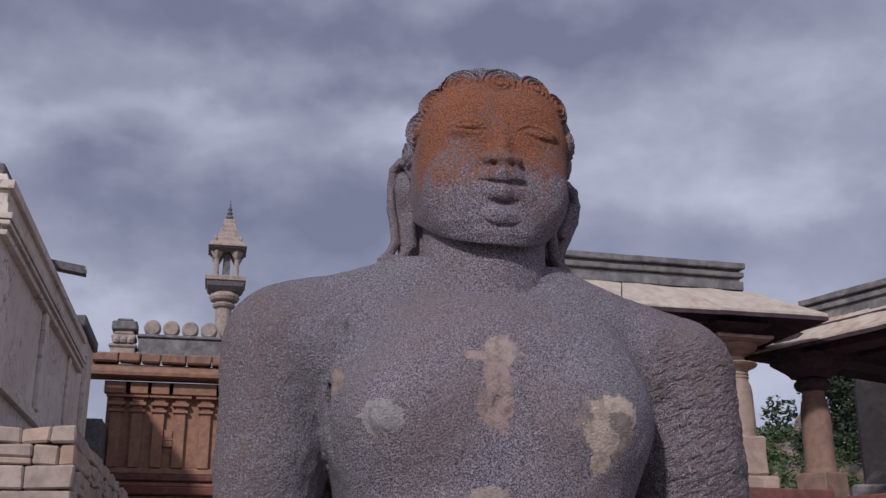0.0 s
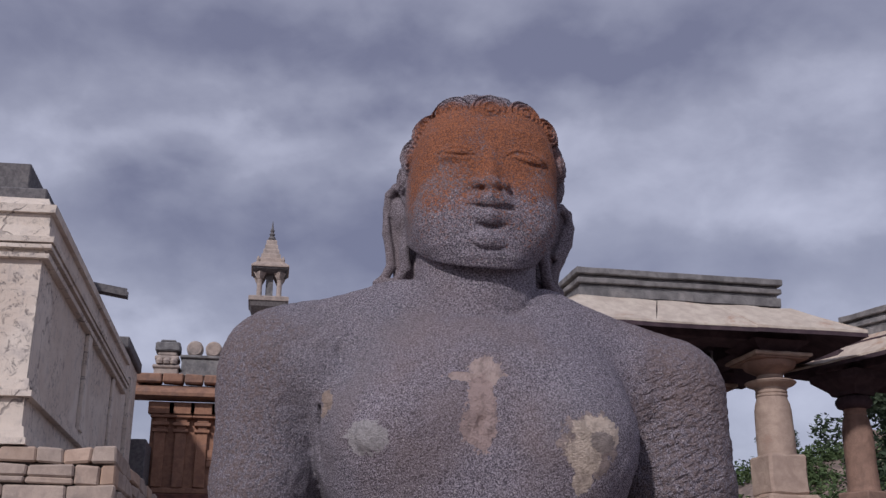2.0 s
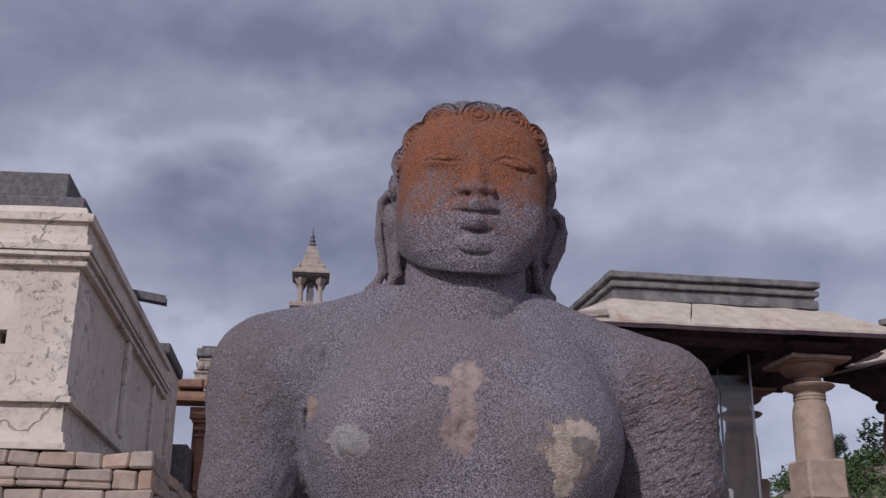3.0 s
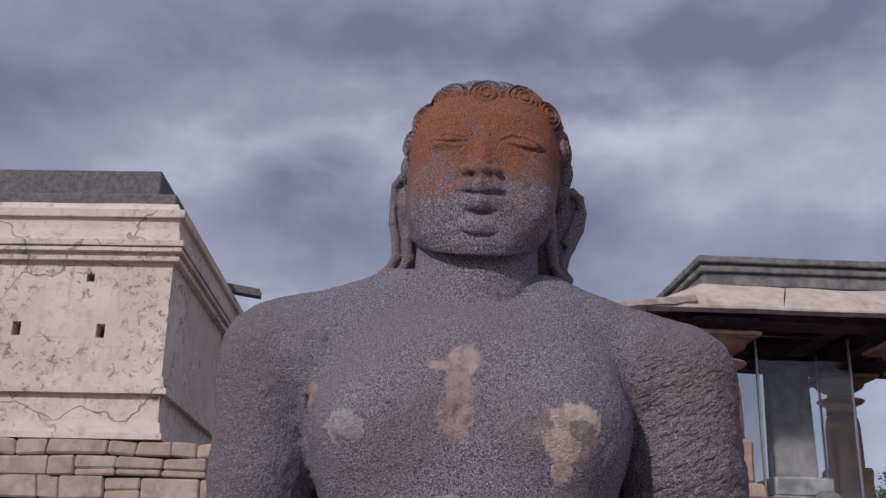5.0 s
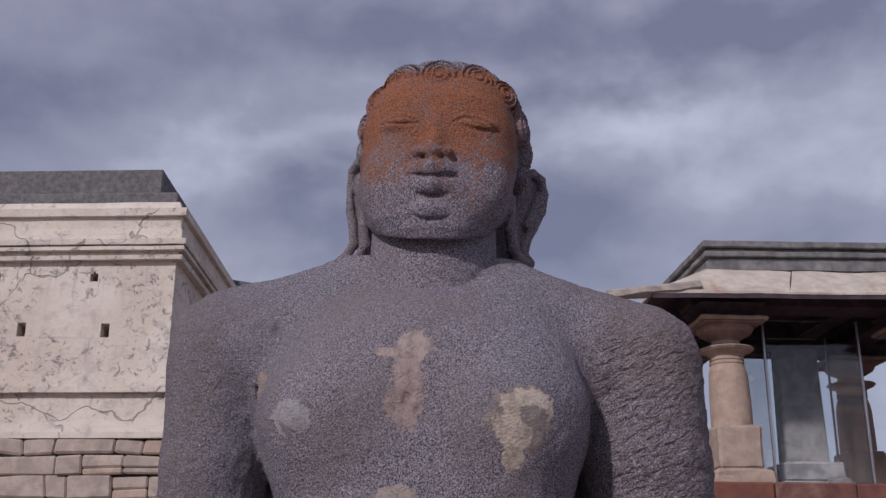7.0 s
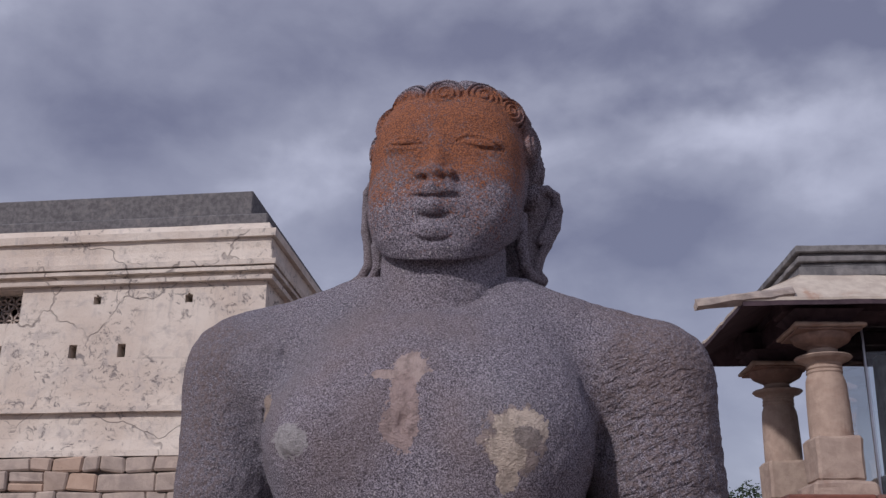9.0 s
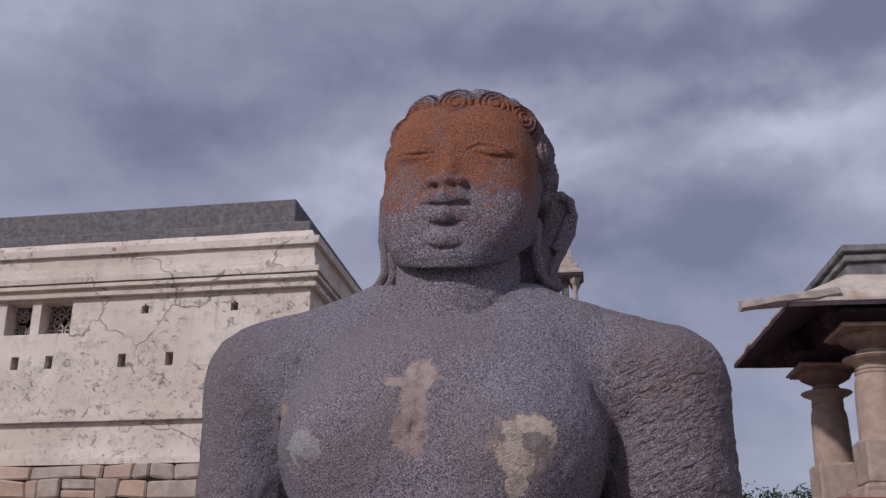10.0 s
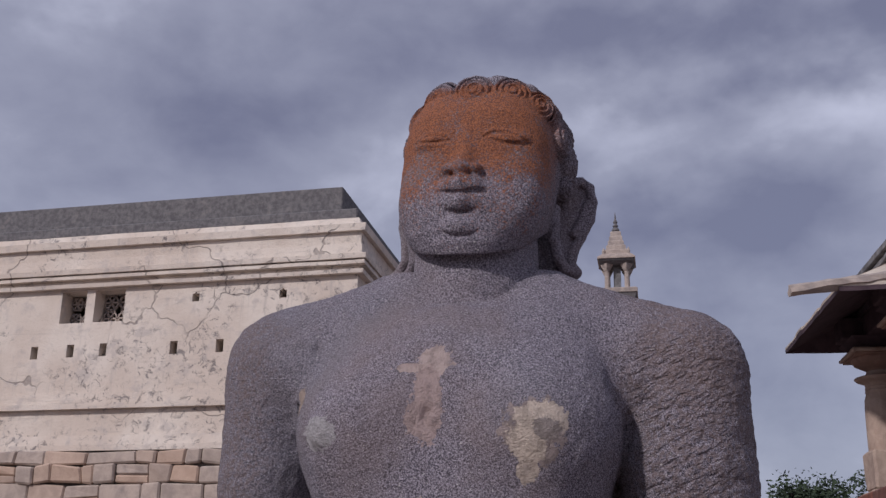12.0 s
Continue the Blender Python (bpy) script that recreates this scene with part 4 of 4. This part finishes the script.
def pavilion(at, turn, style, half, col, rear, corners, z_in, label, short=0.0, rise=0.0):
    """rear: how far back the rear pillars stand; the roof ends the same way behind them as in front."""
    deep = rear + half - col
    p = thing("pavilion", (at[0], at[1], 0), label, "pavilion", "stone pavilions beside the statue", turn=turn)
    foot = 2.76 if style == "cup" else 2.75
    for sx in (-1, 1):
        for y in (-col, rear):
            pillar(p, sx * col, y, foot, style)
    z_beam = 5.0 if style == "cup" else 4.80
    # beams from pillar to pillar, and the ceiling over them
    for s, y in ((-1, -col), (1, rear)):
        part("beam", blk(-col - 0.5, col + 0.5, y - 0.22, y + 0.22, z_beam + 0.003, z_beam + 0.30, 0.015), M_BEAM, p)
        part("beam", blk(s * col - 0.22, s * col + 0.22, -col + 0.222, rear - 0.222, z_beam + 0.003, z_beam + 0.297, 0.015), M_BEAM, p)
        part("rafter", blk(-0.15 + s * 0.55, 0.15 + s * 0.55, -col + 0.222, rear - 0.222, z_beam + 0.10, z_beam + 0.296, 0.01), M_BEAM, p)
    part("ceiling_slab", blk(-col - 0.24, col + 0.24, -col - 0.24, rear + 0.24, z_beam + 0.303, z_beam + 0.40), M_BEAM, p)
    # sloping slabs all round
    cuts = (0.0, 0.36, 0.66, 1.0)
    inner = [Vector((sx * half, y, z_in)) for sx, y in ((-1, -half), (1, -half), (1, deep), (-1, deep))]
    outer = [Vector(c) for c in corners]
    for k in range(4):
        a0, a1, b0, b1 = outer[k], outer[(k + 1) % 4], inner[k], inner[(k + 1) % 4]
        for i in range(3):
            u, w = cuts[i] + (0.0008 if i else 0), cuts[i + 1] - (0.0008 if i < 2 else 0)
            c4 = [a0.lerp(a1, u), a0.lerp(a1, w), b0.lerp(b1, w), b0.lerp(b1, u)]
            # the dark lower layer paints the soffit's shade; the upper has the slab's colour
            under = slab(p, [c - Vector((0, 0, 0.032)) for c in c4], 0.055, M_BEAM, k * 3 + i + at[0], "lower layer of the stone slab, coloured dark for the soffit's shade")
            slab(under, c4, 0.030, M_SLAB, k * 3 + i + at[0], "pale upper layer of the stone slab with rust-coloured stains", "lime_coat")
    # stepped parapet
    z = z_in - 0.02
    for d, h in ((-0.015, 0.13), (-0.050, 0.055), (0.0, 0.075), (-0.045, 0.045), (0.02, 0.09)):
        e = half + d
        bm = blk(-e, e - short, -e, deep + d, z + 0.002, z + h, 0.010)
        bmesh.ops.subdivide_edges(bm, edges=[x for x in bm.edges if x.calc_length() > 1], cuts=14, use_grid_fill=True)
        for v in bm.verts:
            v.co.z += rise * (v.co.x + half)
        part("parapet_course", roughen(bm, 0.010, 4, z), M_GREY, p)
        z += h
    return p


pav = pavilion((5.48, 14.74), 4.0, "cup", 1.54, 1.28, 0.80, ((-2.40, -2.05, 5.02), (2.32, -2.10, 5.08), (2.32, 1.35, 5.06), (-2.40, 1.35, 5.06)), 5.475, "open four-pillared stone pavilion with sloping slab roof and stepped parapet", short=0.10, rise=0.015)
bm = bmesh.new()
for i in range(9):
    s = i / 8
    turned_ring = []
    for k in range(7):
        a = 2 * math.pi * k / 7
        turned_ring.append((0.085 * math.cos(a), 0.070 * math.sin(a)))
    for yy, zz in turned_ring:
        w = noise.noise_vector(Vector((s * 9, yy * 22, zz * 22))) * 0.028
        bm.verts.new((-2.94 + 1.15 * s + w.x, -2.0 + yy + w.y, 4.955 + 0.15 * s + zz + w.z))
bm.verts.ensure_lookup_table()
for i in range(8):
    for k in range(7):
        bm.faces.new((bm.verts[i * 7 + k], bm.verts[i * 7 + (k + 1) % 7], bm.verts[i * 7 + 7 + (k + 1) % 7], bm.verts[i * 7 + 7 + k]))
bm.faces.new([bm.verts[k] for k in range(7)])
bm.faces.new([bm.verts[56 + k] for k in range(7)])
part("projecting_beam", bm, M_SPIRE, pav, "rough stone bar jutting from the roof corner")
pavilion((10.52, 13.34), 21.6, "ring", 1.64, 1.60, 1.60, ((-2.25, -2.25, 4.90), (2.25, -2.25, 4.90), (2.25, 2.25, 4.90), (-2.25, 2.25, 4.90)), 5.30, "open stone pavilion with round ringed pillars and sloping slab roof")

# plinths of the pavilions
for (cx, cy), turn, e, top in (((5.48, 14.74), 4.0, 2.05, 2.757), ((10.52, 13.34), 21.6, 1.95, 2.747)):
    pl = thing("pavilion_plinth", (cx, cy, 0), "dark red stained stone plinth under the pavilion", "plinth", "plinths of the pavilions", turn=turn)
    part("core", blk(-e + 0.12, e - 0.12, -e + 0.12, e - 0.12, 1.6, top - 0.01), M_MORTAR, pl)
    for k in range(4):
        r = Matrix.Rotation(radians(90 * k), 4, "Z")
        for c, (z0, z1, out) in enumerate(((1.6, 2.02, 0.0), (2.026, 2.40, -0.05), (2.406, top, 0.06))):
            x = -e - out
            i = 0
            while x < e + out - 0.25:
                w = min(0.95 + 0.35 * noise.noise(Vector((i * 2.3, k * 5.1, c * 3.3 + cx))), e + out - x)
                if e + out - x - w < 0.35:
                    w = e + out - x
                bm = roughen(blk(x + 0.005, x + w - 0.005, -e - out, -e - out + 0.45, z0, z1, 0.02), 0.012, 3, i + k)
                bm.transform(r)
                part("stone", bm, M_RED, pl)
                x += w
                i += 1

# glass case round the inscribed slab in the near pavilion
case = thing("glass_case", (5.48, 14.74, 0), "steel-framed glass case around an inscribed stone slab", "display case", turn=4.0)
gx0, gx1, gy0, gy1 = -0.62, 0.66, -0.86, 0.12
for x in (gx0, gx1):
    for y in (gy0, gy1):
        part("post", blk(x - 0.016, x + 0.016, y - 0.016, y + 0.016, 2.762, 5.0, 0.004), M_STEEL, case)
for y in (gy0, gy1):
    part("rail", blk(gx0 + 0.03, gx1 - 0.03, y - 0.02, y + 0.02, 2.762, 2.82), M_STEEL, case)
    pane = part("pane", blk(gx0 + 0.03, gx1 - 0.03, y - 0.004, y + 0.004, 2.822, 4.99), M_GLASS, case)
    pane.visible_shadow = False
for x in (gx0, gx1):
    for a, b in ((gy0, gy1),):
        pane = part("pane", blk(x - 0.004, x + 0.004, a + 0.03, b - 0.03, 2.77, 4.99), M_GLASS, case)
        pane.visible_shadow = False
stele = thing("inscribed_slab", (5.48, 14.74, 2.758), "tall grey inscribed stone slab on a stepped base", "stone slab", turn=4.0)
part("base", roughen(blk(-0.50, 0.45, -0.80, 0.05, 0, 0.16, 0.02), 0.01), M_GREY, stele)
part("base", roughen(blk(-0.42, 0.37, -0.72, -0.02, 0.162, 0.42, 0.03), 0.01), M_GREY, stele)
bm = blk(-0.33, 0.27, -0.50, -0.24, 0.422, 1.96, 0.02)
for v in bm.verts:
    v.co.x = (v.co.x + 0.03) * (1 - 0.06 * (v.co.z - 0.34)) - 0.03
part("slab", bm, M_GREY, stele, "smooth grey slab")
bm = turned(bmesh.new(), [(0.16, 0.0), (0.20, 0.06), (0.15, 0.14), (0.06, 0.19)], 14)
carved = roughen(bm, 0.02, 12)
carved.transform(Matrix.Translation((0.1, -1.10, 0)))
part("carved_stone", carved, M_GREY, stele, "small carved stone")

# dark standing stone by the farther pavilion, whose shade is put into its colour
st = thing("standing_stone", (12.0, 18.0, 1.85), "dark standing stone slab with a rounded top on a block base", "standing stone", turn=-25)
part("base", roughen(blk(-0.65, 0.65, -0.4, 0.4, 0, 1.55, 0.05), 0.03), M_GREY, st)
bm = bmesh.new()
prof = [(-0.42, 1.553), (0.42, 1.553), (0.42, 3.3), (0.36, 3.5), (0.2, 3.65), (0, 3.7), (-0.2, 3.65), (-0.36, 3.5), (-0.42, 3.3)]
prism(bm, [(a * 0.9, b) for a, b in prof], -0.12, 0.12)
bm.transform(Matrix.Rotation(radians(90), 4, "Z"))
part("slab", bm, M_SHADED_STONE, st, "slab coloured dark for the pavilion's shade")


# ---------- the ochre temple behind ----------
def build_ochre():
    t = thing("ochre_temple", (0, 27.0, 0), "ochre stone temple with pilasters, rust-stained eave and round merlons", "temple")
    x0, x1 = -2.66, 2.2
    part("wall", blk(x0, x1, 0.0, 7.0, 2.0, 6.45), M_ORANGE, t)
    for z0, z1, o in ((2.0, 3.55, 0.30), (3.553, 3.75, 0.16), (3.753, 3.95, 0.26), (3.953, 4.08, 0.12), (4.083, 4.24, 0.20), (4.243, 4.40, 0.08)):
        part("base_course", blk(x0 - o, x1 + o, -o, -0.002, z0, z1, 0.03), M_RED if o > 0.19 else M_ORANGE, t)
    # pilasters with moulded heads
    for x in (-2.42, -1.93, -1.42, -0.92, -0.32, 0.20, 0.9, 1.5, 2.0):
        q = part("pilaster", blk(x - 0.13, x + 0.13, -0.11, -0.003, 4.403, 5.70, 0.01), M_ORANGE, t)
        for z0, z1, o in ((5.703, 5.78, 0.05), (5.783, 5.86, -0.02), (5.863, 5.95, 0.07), (5.953, 6.05, 0.01), (6.053, 6.13, 0.12), (6.133, 6.42, 0.18)):
            bm = blk(x - 0.13 - o, x + 0.13 + o, -0.12 - o * 0.8, -0.004, z0, z1, 0.012)
            part("capital", bm, M_ORANGE, q)
    for x in (-1.17, 0.55, 1.85):
        q = part("niche", blk(x - 0.11, x + 0.11, -0.07, -0.003, 4.9, 5.05, 0.01), M_ORANGE, t)
        part("niche_hood", blk(x - 0.14, x + 0.14, -0.08, -0.003, 5.053, 5.11, 0.01), M_ORANGE, q)
        part("niche_hood", blk(x - 0.10, x + 0.10, -0.07, -0.003, 5.113, 5.30, 0.01), M_ORANGE, q)
    # the eave
    bm = prism(bmesh.new(), [(-0.55, 6.52), (-0.50, 6.50), (-0.05, 6.47), (-0.05, 6.85), (-0.25, 6.83), (-0.45, 6.72), (-0.56, 6.60)], x0 - 0.45, x1 + 0.45)
    part("eave", bm, M_RUST, t, "rust-stained rounded eave")
    x = x0 - 0.40
    i = 0
    while x < x1:
        w = 0.62 + 0.25 * noise.noise(Vector((i * 1.7, 2, 5)))
        part("eave_stone", roughen(blk(x, x + w - 0.02, -0.46, -0.06, 6.862, 7.08 + 0.03 * noise.noise(Vector((i, 1, 1))), 0.03), 0.02, 4, i), M_RUST, t)
        x += w
        i += 1
    part("string_bar", blk(x0 - 0.75, x0 - 0.3, -0.3, 0.1, 6.80, 6.98, 0.02), M_RUST, t)
    part("parapet", blk(x0 + 0.62, x1, -0.22, 0.3, 7.083, 7.52, 0.02), M_GREY, t)
    part("parapet_coping", blk(x0 + 0.58, x1, -0.28, 0.34, 7.523, 7.60, 0.02), M_GREY, t)
    x = x0 + 0.92
    while x < x1:
        bm = turned(bmesh.new(), [(0.02, -0.12), (0.16, -0.13), (0.205, -0.08), (0.205, 0.08), (0.16, 0.13), (0.02, 0.12)], 18)
        bm.transform(Matrix.Translation((x, -0.05, 7.60 + 0.19)) @ Matrix.Rotation(radians(90), 4, "X"))
        part("merlon", bm, M_SPIRE, t, "round stone merlon")
        x += 0.455
    # corner turret
    k = part("corner_turret", blk(x0 - 0.02, x0 + 0.56, -0.30, 0.28, 7.083, 7.24, 0.02), M_SPIRE, t, "small corner turret")
    for z0, z1, o in ((7.243, 7.33, 0.06), (7.333, 7.45, -0.10), (7.453, 7.56, 0.02), (7.563, 7.68, -0.04), (7.683, 7.90, 0.03), (7.903, 7.98, -0.08)):
        part("turret_course", roughen(blk(x0 - o, x0 + 0.54 + o, -0.28 - o, 0.26 + o, z0, z1, 0.03), 0.015, 6, z0), M_GREY if z0 > 7.6 else M_SPIRE, k)
    for dx in (0.1, 0.27, 0.44):
        part("turret_boss", turned(bmesh.new(), [(0.08, 7.34), (0.10, 7.42), (0.04, 7.50)], 8, (x0 + dx, -0.32)), M_SPIRE, k)
    return t


build_ochre()


# ---------- the tall pillar with a shrine on top ----------
def build_spire():
    t = thing("temple_pillar", (-0.06, 41.0, 0), "tall pale stone pillar topped by a small open shrine with a pointed roof", "pillar")
    part("shaft", turned(bmesh.new(), [(0.6, 1.8), (0.55, 3.0), (0.40, 3.2), (0.30, 12.0)], 16), M_SPIRE, t)
    part("neck_ring", turned(bmesh.new(), [(0.30, 12.003), (0.40, 12.06), (0.44, 12.14), (0.38, 12.22), (0.34, 12.25)], 20), M_SPIRE, t)
    part("bowl", turned(bmesh.new(), [(0.34, 12.253), (0.52, 12.32), (0.58, 12.44), (0.54, 12.56), (0.50, 12.60)], 20), M_SPIRE, t)
    part("platform", turned(bmesh.new(), [(0.46, 12.603), (0.66, 12.78), (0.72, 12.98)], square=True), M_PARAPET, t, "dark weathered bracket")
    part("platform", turned(bmesh.new(), [(0.76, 12.983), (0.77, 13.13), (0.70, 13.18)], square=True), M_SPIRE, t)
    part("image_block", turned(bmesh.new(), [(0.14, 13.183), (0.14, 14.2)], square=True), M_GREY, t)
    for sx in (-1, 1):
        for sy in (-1, 1):
            q = part("shrine_post", turned(bmesh.new(), [(0.13, 13.183), (0.10, 13.30), (0.095, 13.9), (0.13, 13.95)], 10, (sx * 0.38, sy * 0.38)), M_SPIRE, t)
            part("bracket", turned(bmesh.new(), [(0.12, 13.953), (0.19, 14.08), (0.24, 14.2)], 4, (sx * 0.38, sy * 0.38), False), M_SPIRE, q)
    part("shrine_ceiling", turned(bmesh.new(), [(0.50, 14.203), (0.66, 14.30), (0.68, 14.36)], square=True), M_PARAPET, t)
    part("shrine_eave", turned(bmesh.new(), [(0.73, 14.363), (0.73, 14.42), (0.52, 14.62)], square=True), M_SPIRE, t)
    z, r = 14.623, 0.47
    for i in range(5):
        part("roof_tier", turned(bmesh.new(), [(r, z), (r * 0.97, z + 0.15), (r * 0.86, z + 0.20)], square=True), M_SPIRE, t)
        z += 0.203
        r *= 0.82
    for sx in (-1, 1):
        for sy in (-1, 1):
            part("roof_knob", turned(bmesh.new(), [(0.06, 14.60), (0.07, 14.72), (0.02, 14.85)], 8, (sx * 0.48, sy * 0.48)), M_SPIRE, t)
    part("finial", turned(bmesh.new(), [(0.10, z), (0.16, z + 0.07), (0.13, z + 0.16), (0.07, z + 0.2), (0.12, z + 0.27), (0.06, z + 0.36), (0.09, z + 0.43), (0.04, z + 0.55), (0.01, z + 0.85)], 12), M_PARAPET, t, "dark pointed finial")
    return t


build_spire()


# ---------- trees and bushes ----------
def leaf_cloud(points, size, rng):
    """Many small leaves, each a bent pair of triangles."""
    verts, faces = [], []
    for p in points:
        a = Vector((rng.gauss(0, 1), rng.gauss(0, 1), rng.gauss(0, 0.6))).normalized()
        b = a.cross(Vector((rng.gauss(0, 1), rng.gauss(0, 1), rng.gauss(0, 1)))).normalized()
        s = size * rng.uniform(0.6, 1.4)
        k = len(verts)
        verts += [p - a * s, p + b * s * 0.45, p + a * s, p - b * s * 0.45 + a.cross(b) * s * 0.2]
        faces += [(k, k + 1, k + 2), (k, k + 2, k + 3)]
    me = bpy.data.meshes.new("crown")
    me.from_pydata(verts, [], faces)
    return me


def limb_mesh(bm, a, b, ra, rb, bend):
    n, s = 5, 7
    prev = None
    axis = (b - a).normalized()
    side = axis.orthogonal().normalized()
    up = axis.cross(side)
    for i in range(n + 1):
        t = i / n
        c = a.lerp(b, t) + bend * math.sin(math.pi * t)
        r = ra + (rb - ra) * t
        ring = [bm.verts.new(c + (side * math.cos(2 * math.pi * k / s) + up * math.sin(2 * math.pi * k / s)) * r) for k in range(s)]
        if prev:
            for k in range(s):
                bm.faces.new((prev[k], prev[(k + 1) % s], ring[(k + 1) % s], ring[k]))
        else:
            bm.faces.new(ring[::-1])
        prev = ring
    bm.faces.new(prev)


def tree(x, y, tall, wide, mat, seed, leaves=6000, bare=0.45, base=None):
    rng = random.Random(seed)
    z0 = (lift(x, y) if base is None else base) - 0.1
    t = thing("tree", (x, y, z0), "leafy green tree with an uneven crown on the far slope", "tree", "trees on the slope")
    bm = bmesh.new()
    fork = Vector((rng.uniform(-0.1, 0.1) * tall, 0, tall * bare))
    limb_mesh(bm, Vector((0, 0, 0)), fork, 0.035 * tall, 0.022 * tall, Vector((0.03 * tall, 0, 0)))
    clumps = []
    for i in range(9):
        a = rng.uniform(0, 6.28)
        r = wide * 0.5 * math.sqrt(rng.uniform(0.05, 1))
        top = Vector((math.cos(a) * r, math.sin(a) * r, tall * rng.uniform(0.62, 0.95) - 0.25 * r))
        limb_mesh(bm, fork, top, 0.016 * tall, 0.004 * tall, Vector((rng.uniform(-1, 1), rng.uniform(-1, 1), 0.4)) * 0.05 * tall)
        clumps.append((top, tall * rng.uniform(0.10, 0.19)))
        for j in range(2):
            clumps.append((top + Vector((rng.gauss(0, 1), rng.gauss(0, 1), rng.gauss(0, 0.5))) * tall * 0.11, tall * rng.uniform(0.06, 0.12)))
    part("trunk", bm, M_BARK, t)
    pts = []
    for c, r in clumps:
        for j in range(int(leaves / len(clumps))):
            d = Vector((rng.gauss(0, 1), rng.gauss(0, 1), rng.gauss(0, 0.75))).normalized() * r * rng.uniform(0.45, 1.1)
            pts.append(c + d)
    me = leaf_cloud(pts, 0.017 * tall, rng)
    me.materials.append(mat)
    new("crown", me).parent = t
    return t


for i, (x, y, tall, wide, m) in enumerate((
        (7.3, 47.0, 5.4, 2.0, M_LEAF_DARK), (11.2, 54.0, 4.4, 1.6, M_LEAF_DARK), (16.5, 55.0, 5.0, 5.0, M_LEAF_DARK),
        (20.5, 40.0, 1.7, 3.2, M_LEAF), (33.0, 66.0, 3.2, 2.4, M_LEAF_DARK), (29.0, 42.0, 9.0, 6.5, M_LEAF_DARK), (33.0, 45.0, 9.5, 7.0, M_LEAF_DARK),
        (26.0, 40.0, 3.4, 4.0, M_LEAF), (23.0, 37.0, 2.8, 3.6, M_LEAF))):
    tree(x, y, tall, wide, m, 100 + i)


def bushes():
    rng = random.Random(9)
    pts = []
    for i in range(1000):
        x, y = rng.uniform(17, 58), rng.uniform(36, 70)
        if y < 30 + 0.2 * x:
            continue
        r = rng.uniform(0.5, 1.5)
        z = lift(x, y)
        for j in range(int(140 * r)):
            d = Vector((rng.gauss(0, 1), rng.gauss(0, 1), abs(rng.gauss(0, 0.8)))).normalized() * r * rng.uniform(0.5, 1.05)
            pts.append(Vector((x, y, z)) + d)
    me = leaf_cloud(pts, 0.15, rng)
    me.materials.append(M_LEAF)
    return tagged(new("bushes", me), "low green bushes covering the far slope", "bushes", kind="stuff")


bushes()


def boulders():
    rng = random.Random(4)
    for i in range(16):
        x, y = rng.uniform(30, 58), rng.uniform(50, 70)
        bm = bmesh.new()
        bmesh.ops.create_icosphere(bm, subdivisions=3, radius=1.0)
        s = rng.uniform(1.0, 2.6)
        for v in bm.verts:
            v.co *= s * (1 + 0.35 * noise.noise(v.co * 1.2 + Vector((i * 3, 0, 0))))
            v.co.z *= 0.75
        ob = part("boulder", bm, M_ROCK, smooth=True)
        ob.location = (x, y, lift(x, y) + 0.3 * s)
        tagged(ob, "rounded brown granite boulder on the slope", "boulder", "boulders on the slope")


boulders()


# ---------- dry-laid stone terrace under the white temple ----------
def terrace():
    t = thing("stone_terrace", (0, 0, 0), "terrace wall of roughly squared brown stone blocks", "wall")
    part("core", blk(-12.9, -1.85, 14.08, 29.5, 1.5, 3.42), M_MORTAR, t)
    rng = random.Random(21)
    heights = (0.205, 0.255, 0.30, 0.26, 0.28, 0.27, 0.30)
    for side in (0, 1):
        z = 3.44
        for c, h in enumerate(heights):
            z0 = z - h
            along = -1.70 if side == 0 else 13.955
            end = -9.6 if side == 0 else 24.5
            while (along > end) if side == 0 else (along < end):
                w = rng.choice((0.22, 0.34, 0.46, 0.55, 0.66, 0.80)) * rng.uniform(0.85, 1.15) * (1.1 if c > 1 else 0.9)
                d = rng.uniform(-0.028, 0.022)
                hh = h - rng.uniform(0.004, 0.020)
                low = h * rng.uniform(0.30, 0.45) if c and rng.random() < 0.22 else 0.0
                if side == 0:
                    bm = blk(along - w + 0.008, along, 13.95 + d, 14.35, z0 + low, z0 + hh, 0.024)
                else:
                    bm = blk(-2.1, -1.70 + d, along + 0.42 * (along < 13.96), along + w - 0.008 + 0.42 * (along < 13.96), z0 + low, z0 + hh, 0.024)
                pieces = [bm]
                if low:
                    # a flat levelling stone under a shorter block
                    if side == 0:
                        pieces.append(blk(along - w + 0.012, along - 0.004, 13.95 + d * 0.5, 14.35, z0, z0 + low - 0.006, 0.018))
                    else:
                        pieces.append(blk(-2.1, -1.70 + d * 0.5, along + 0.42 * (along < 13.96), along + w - 0.012 + 0.42 * (along < 13.96), z0, z0 + low - 0.006, 0.018))
                for bm in pieces:
                    for v in bm.verts:
                        v.co += noise.noise_vector(v.co * 3.1 + Vector((c, side, 0))) * 0.048
                    part("stone", bm, M_BLOCK, t)
                if side == 1 and along < 13.96:
                    along += 0.42
                along += -w if side == 0 else w
            z = z0


terrace()
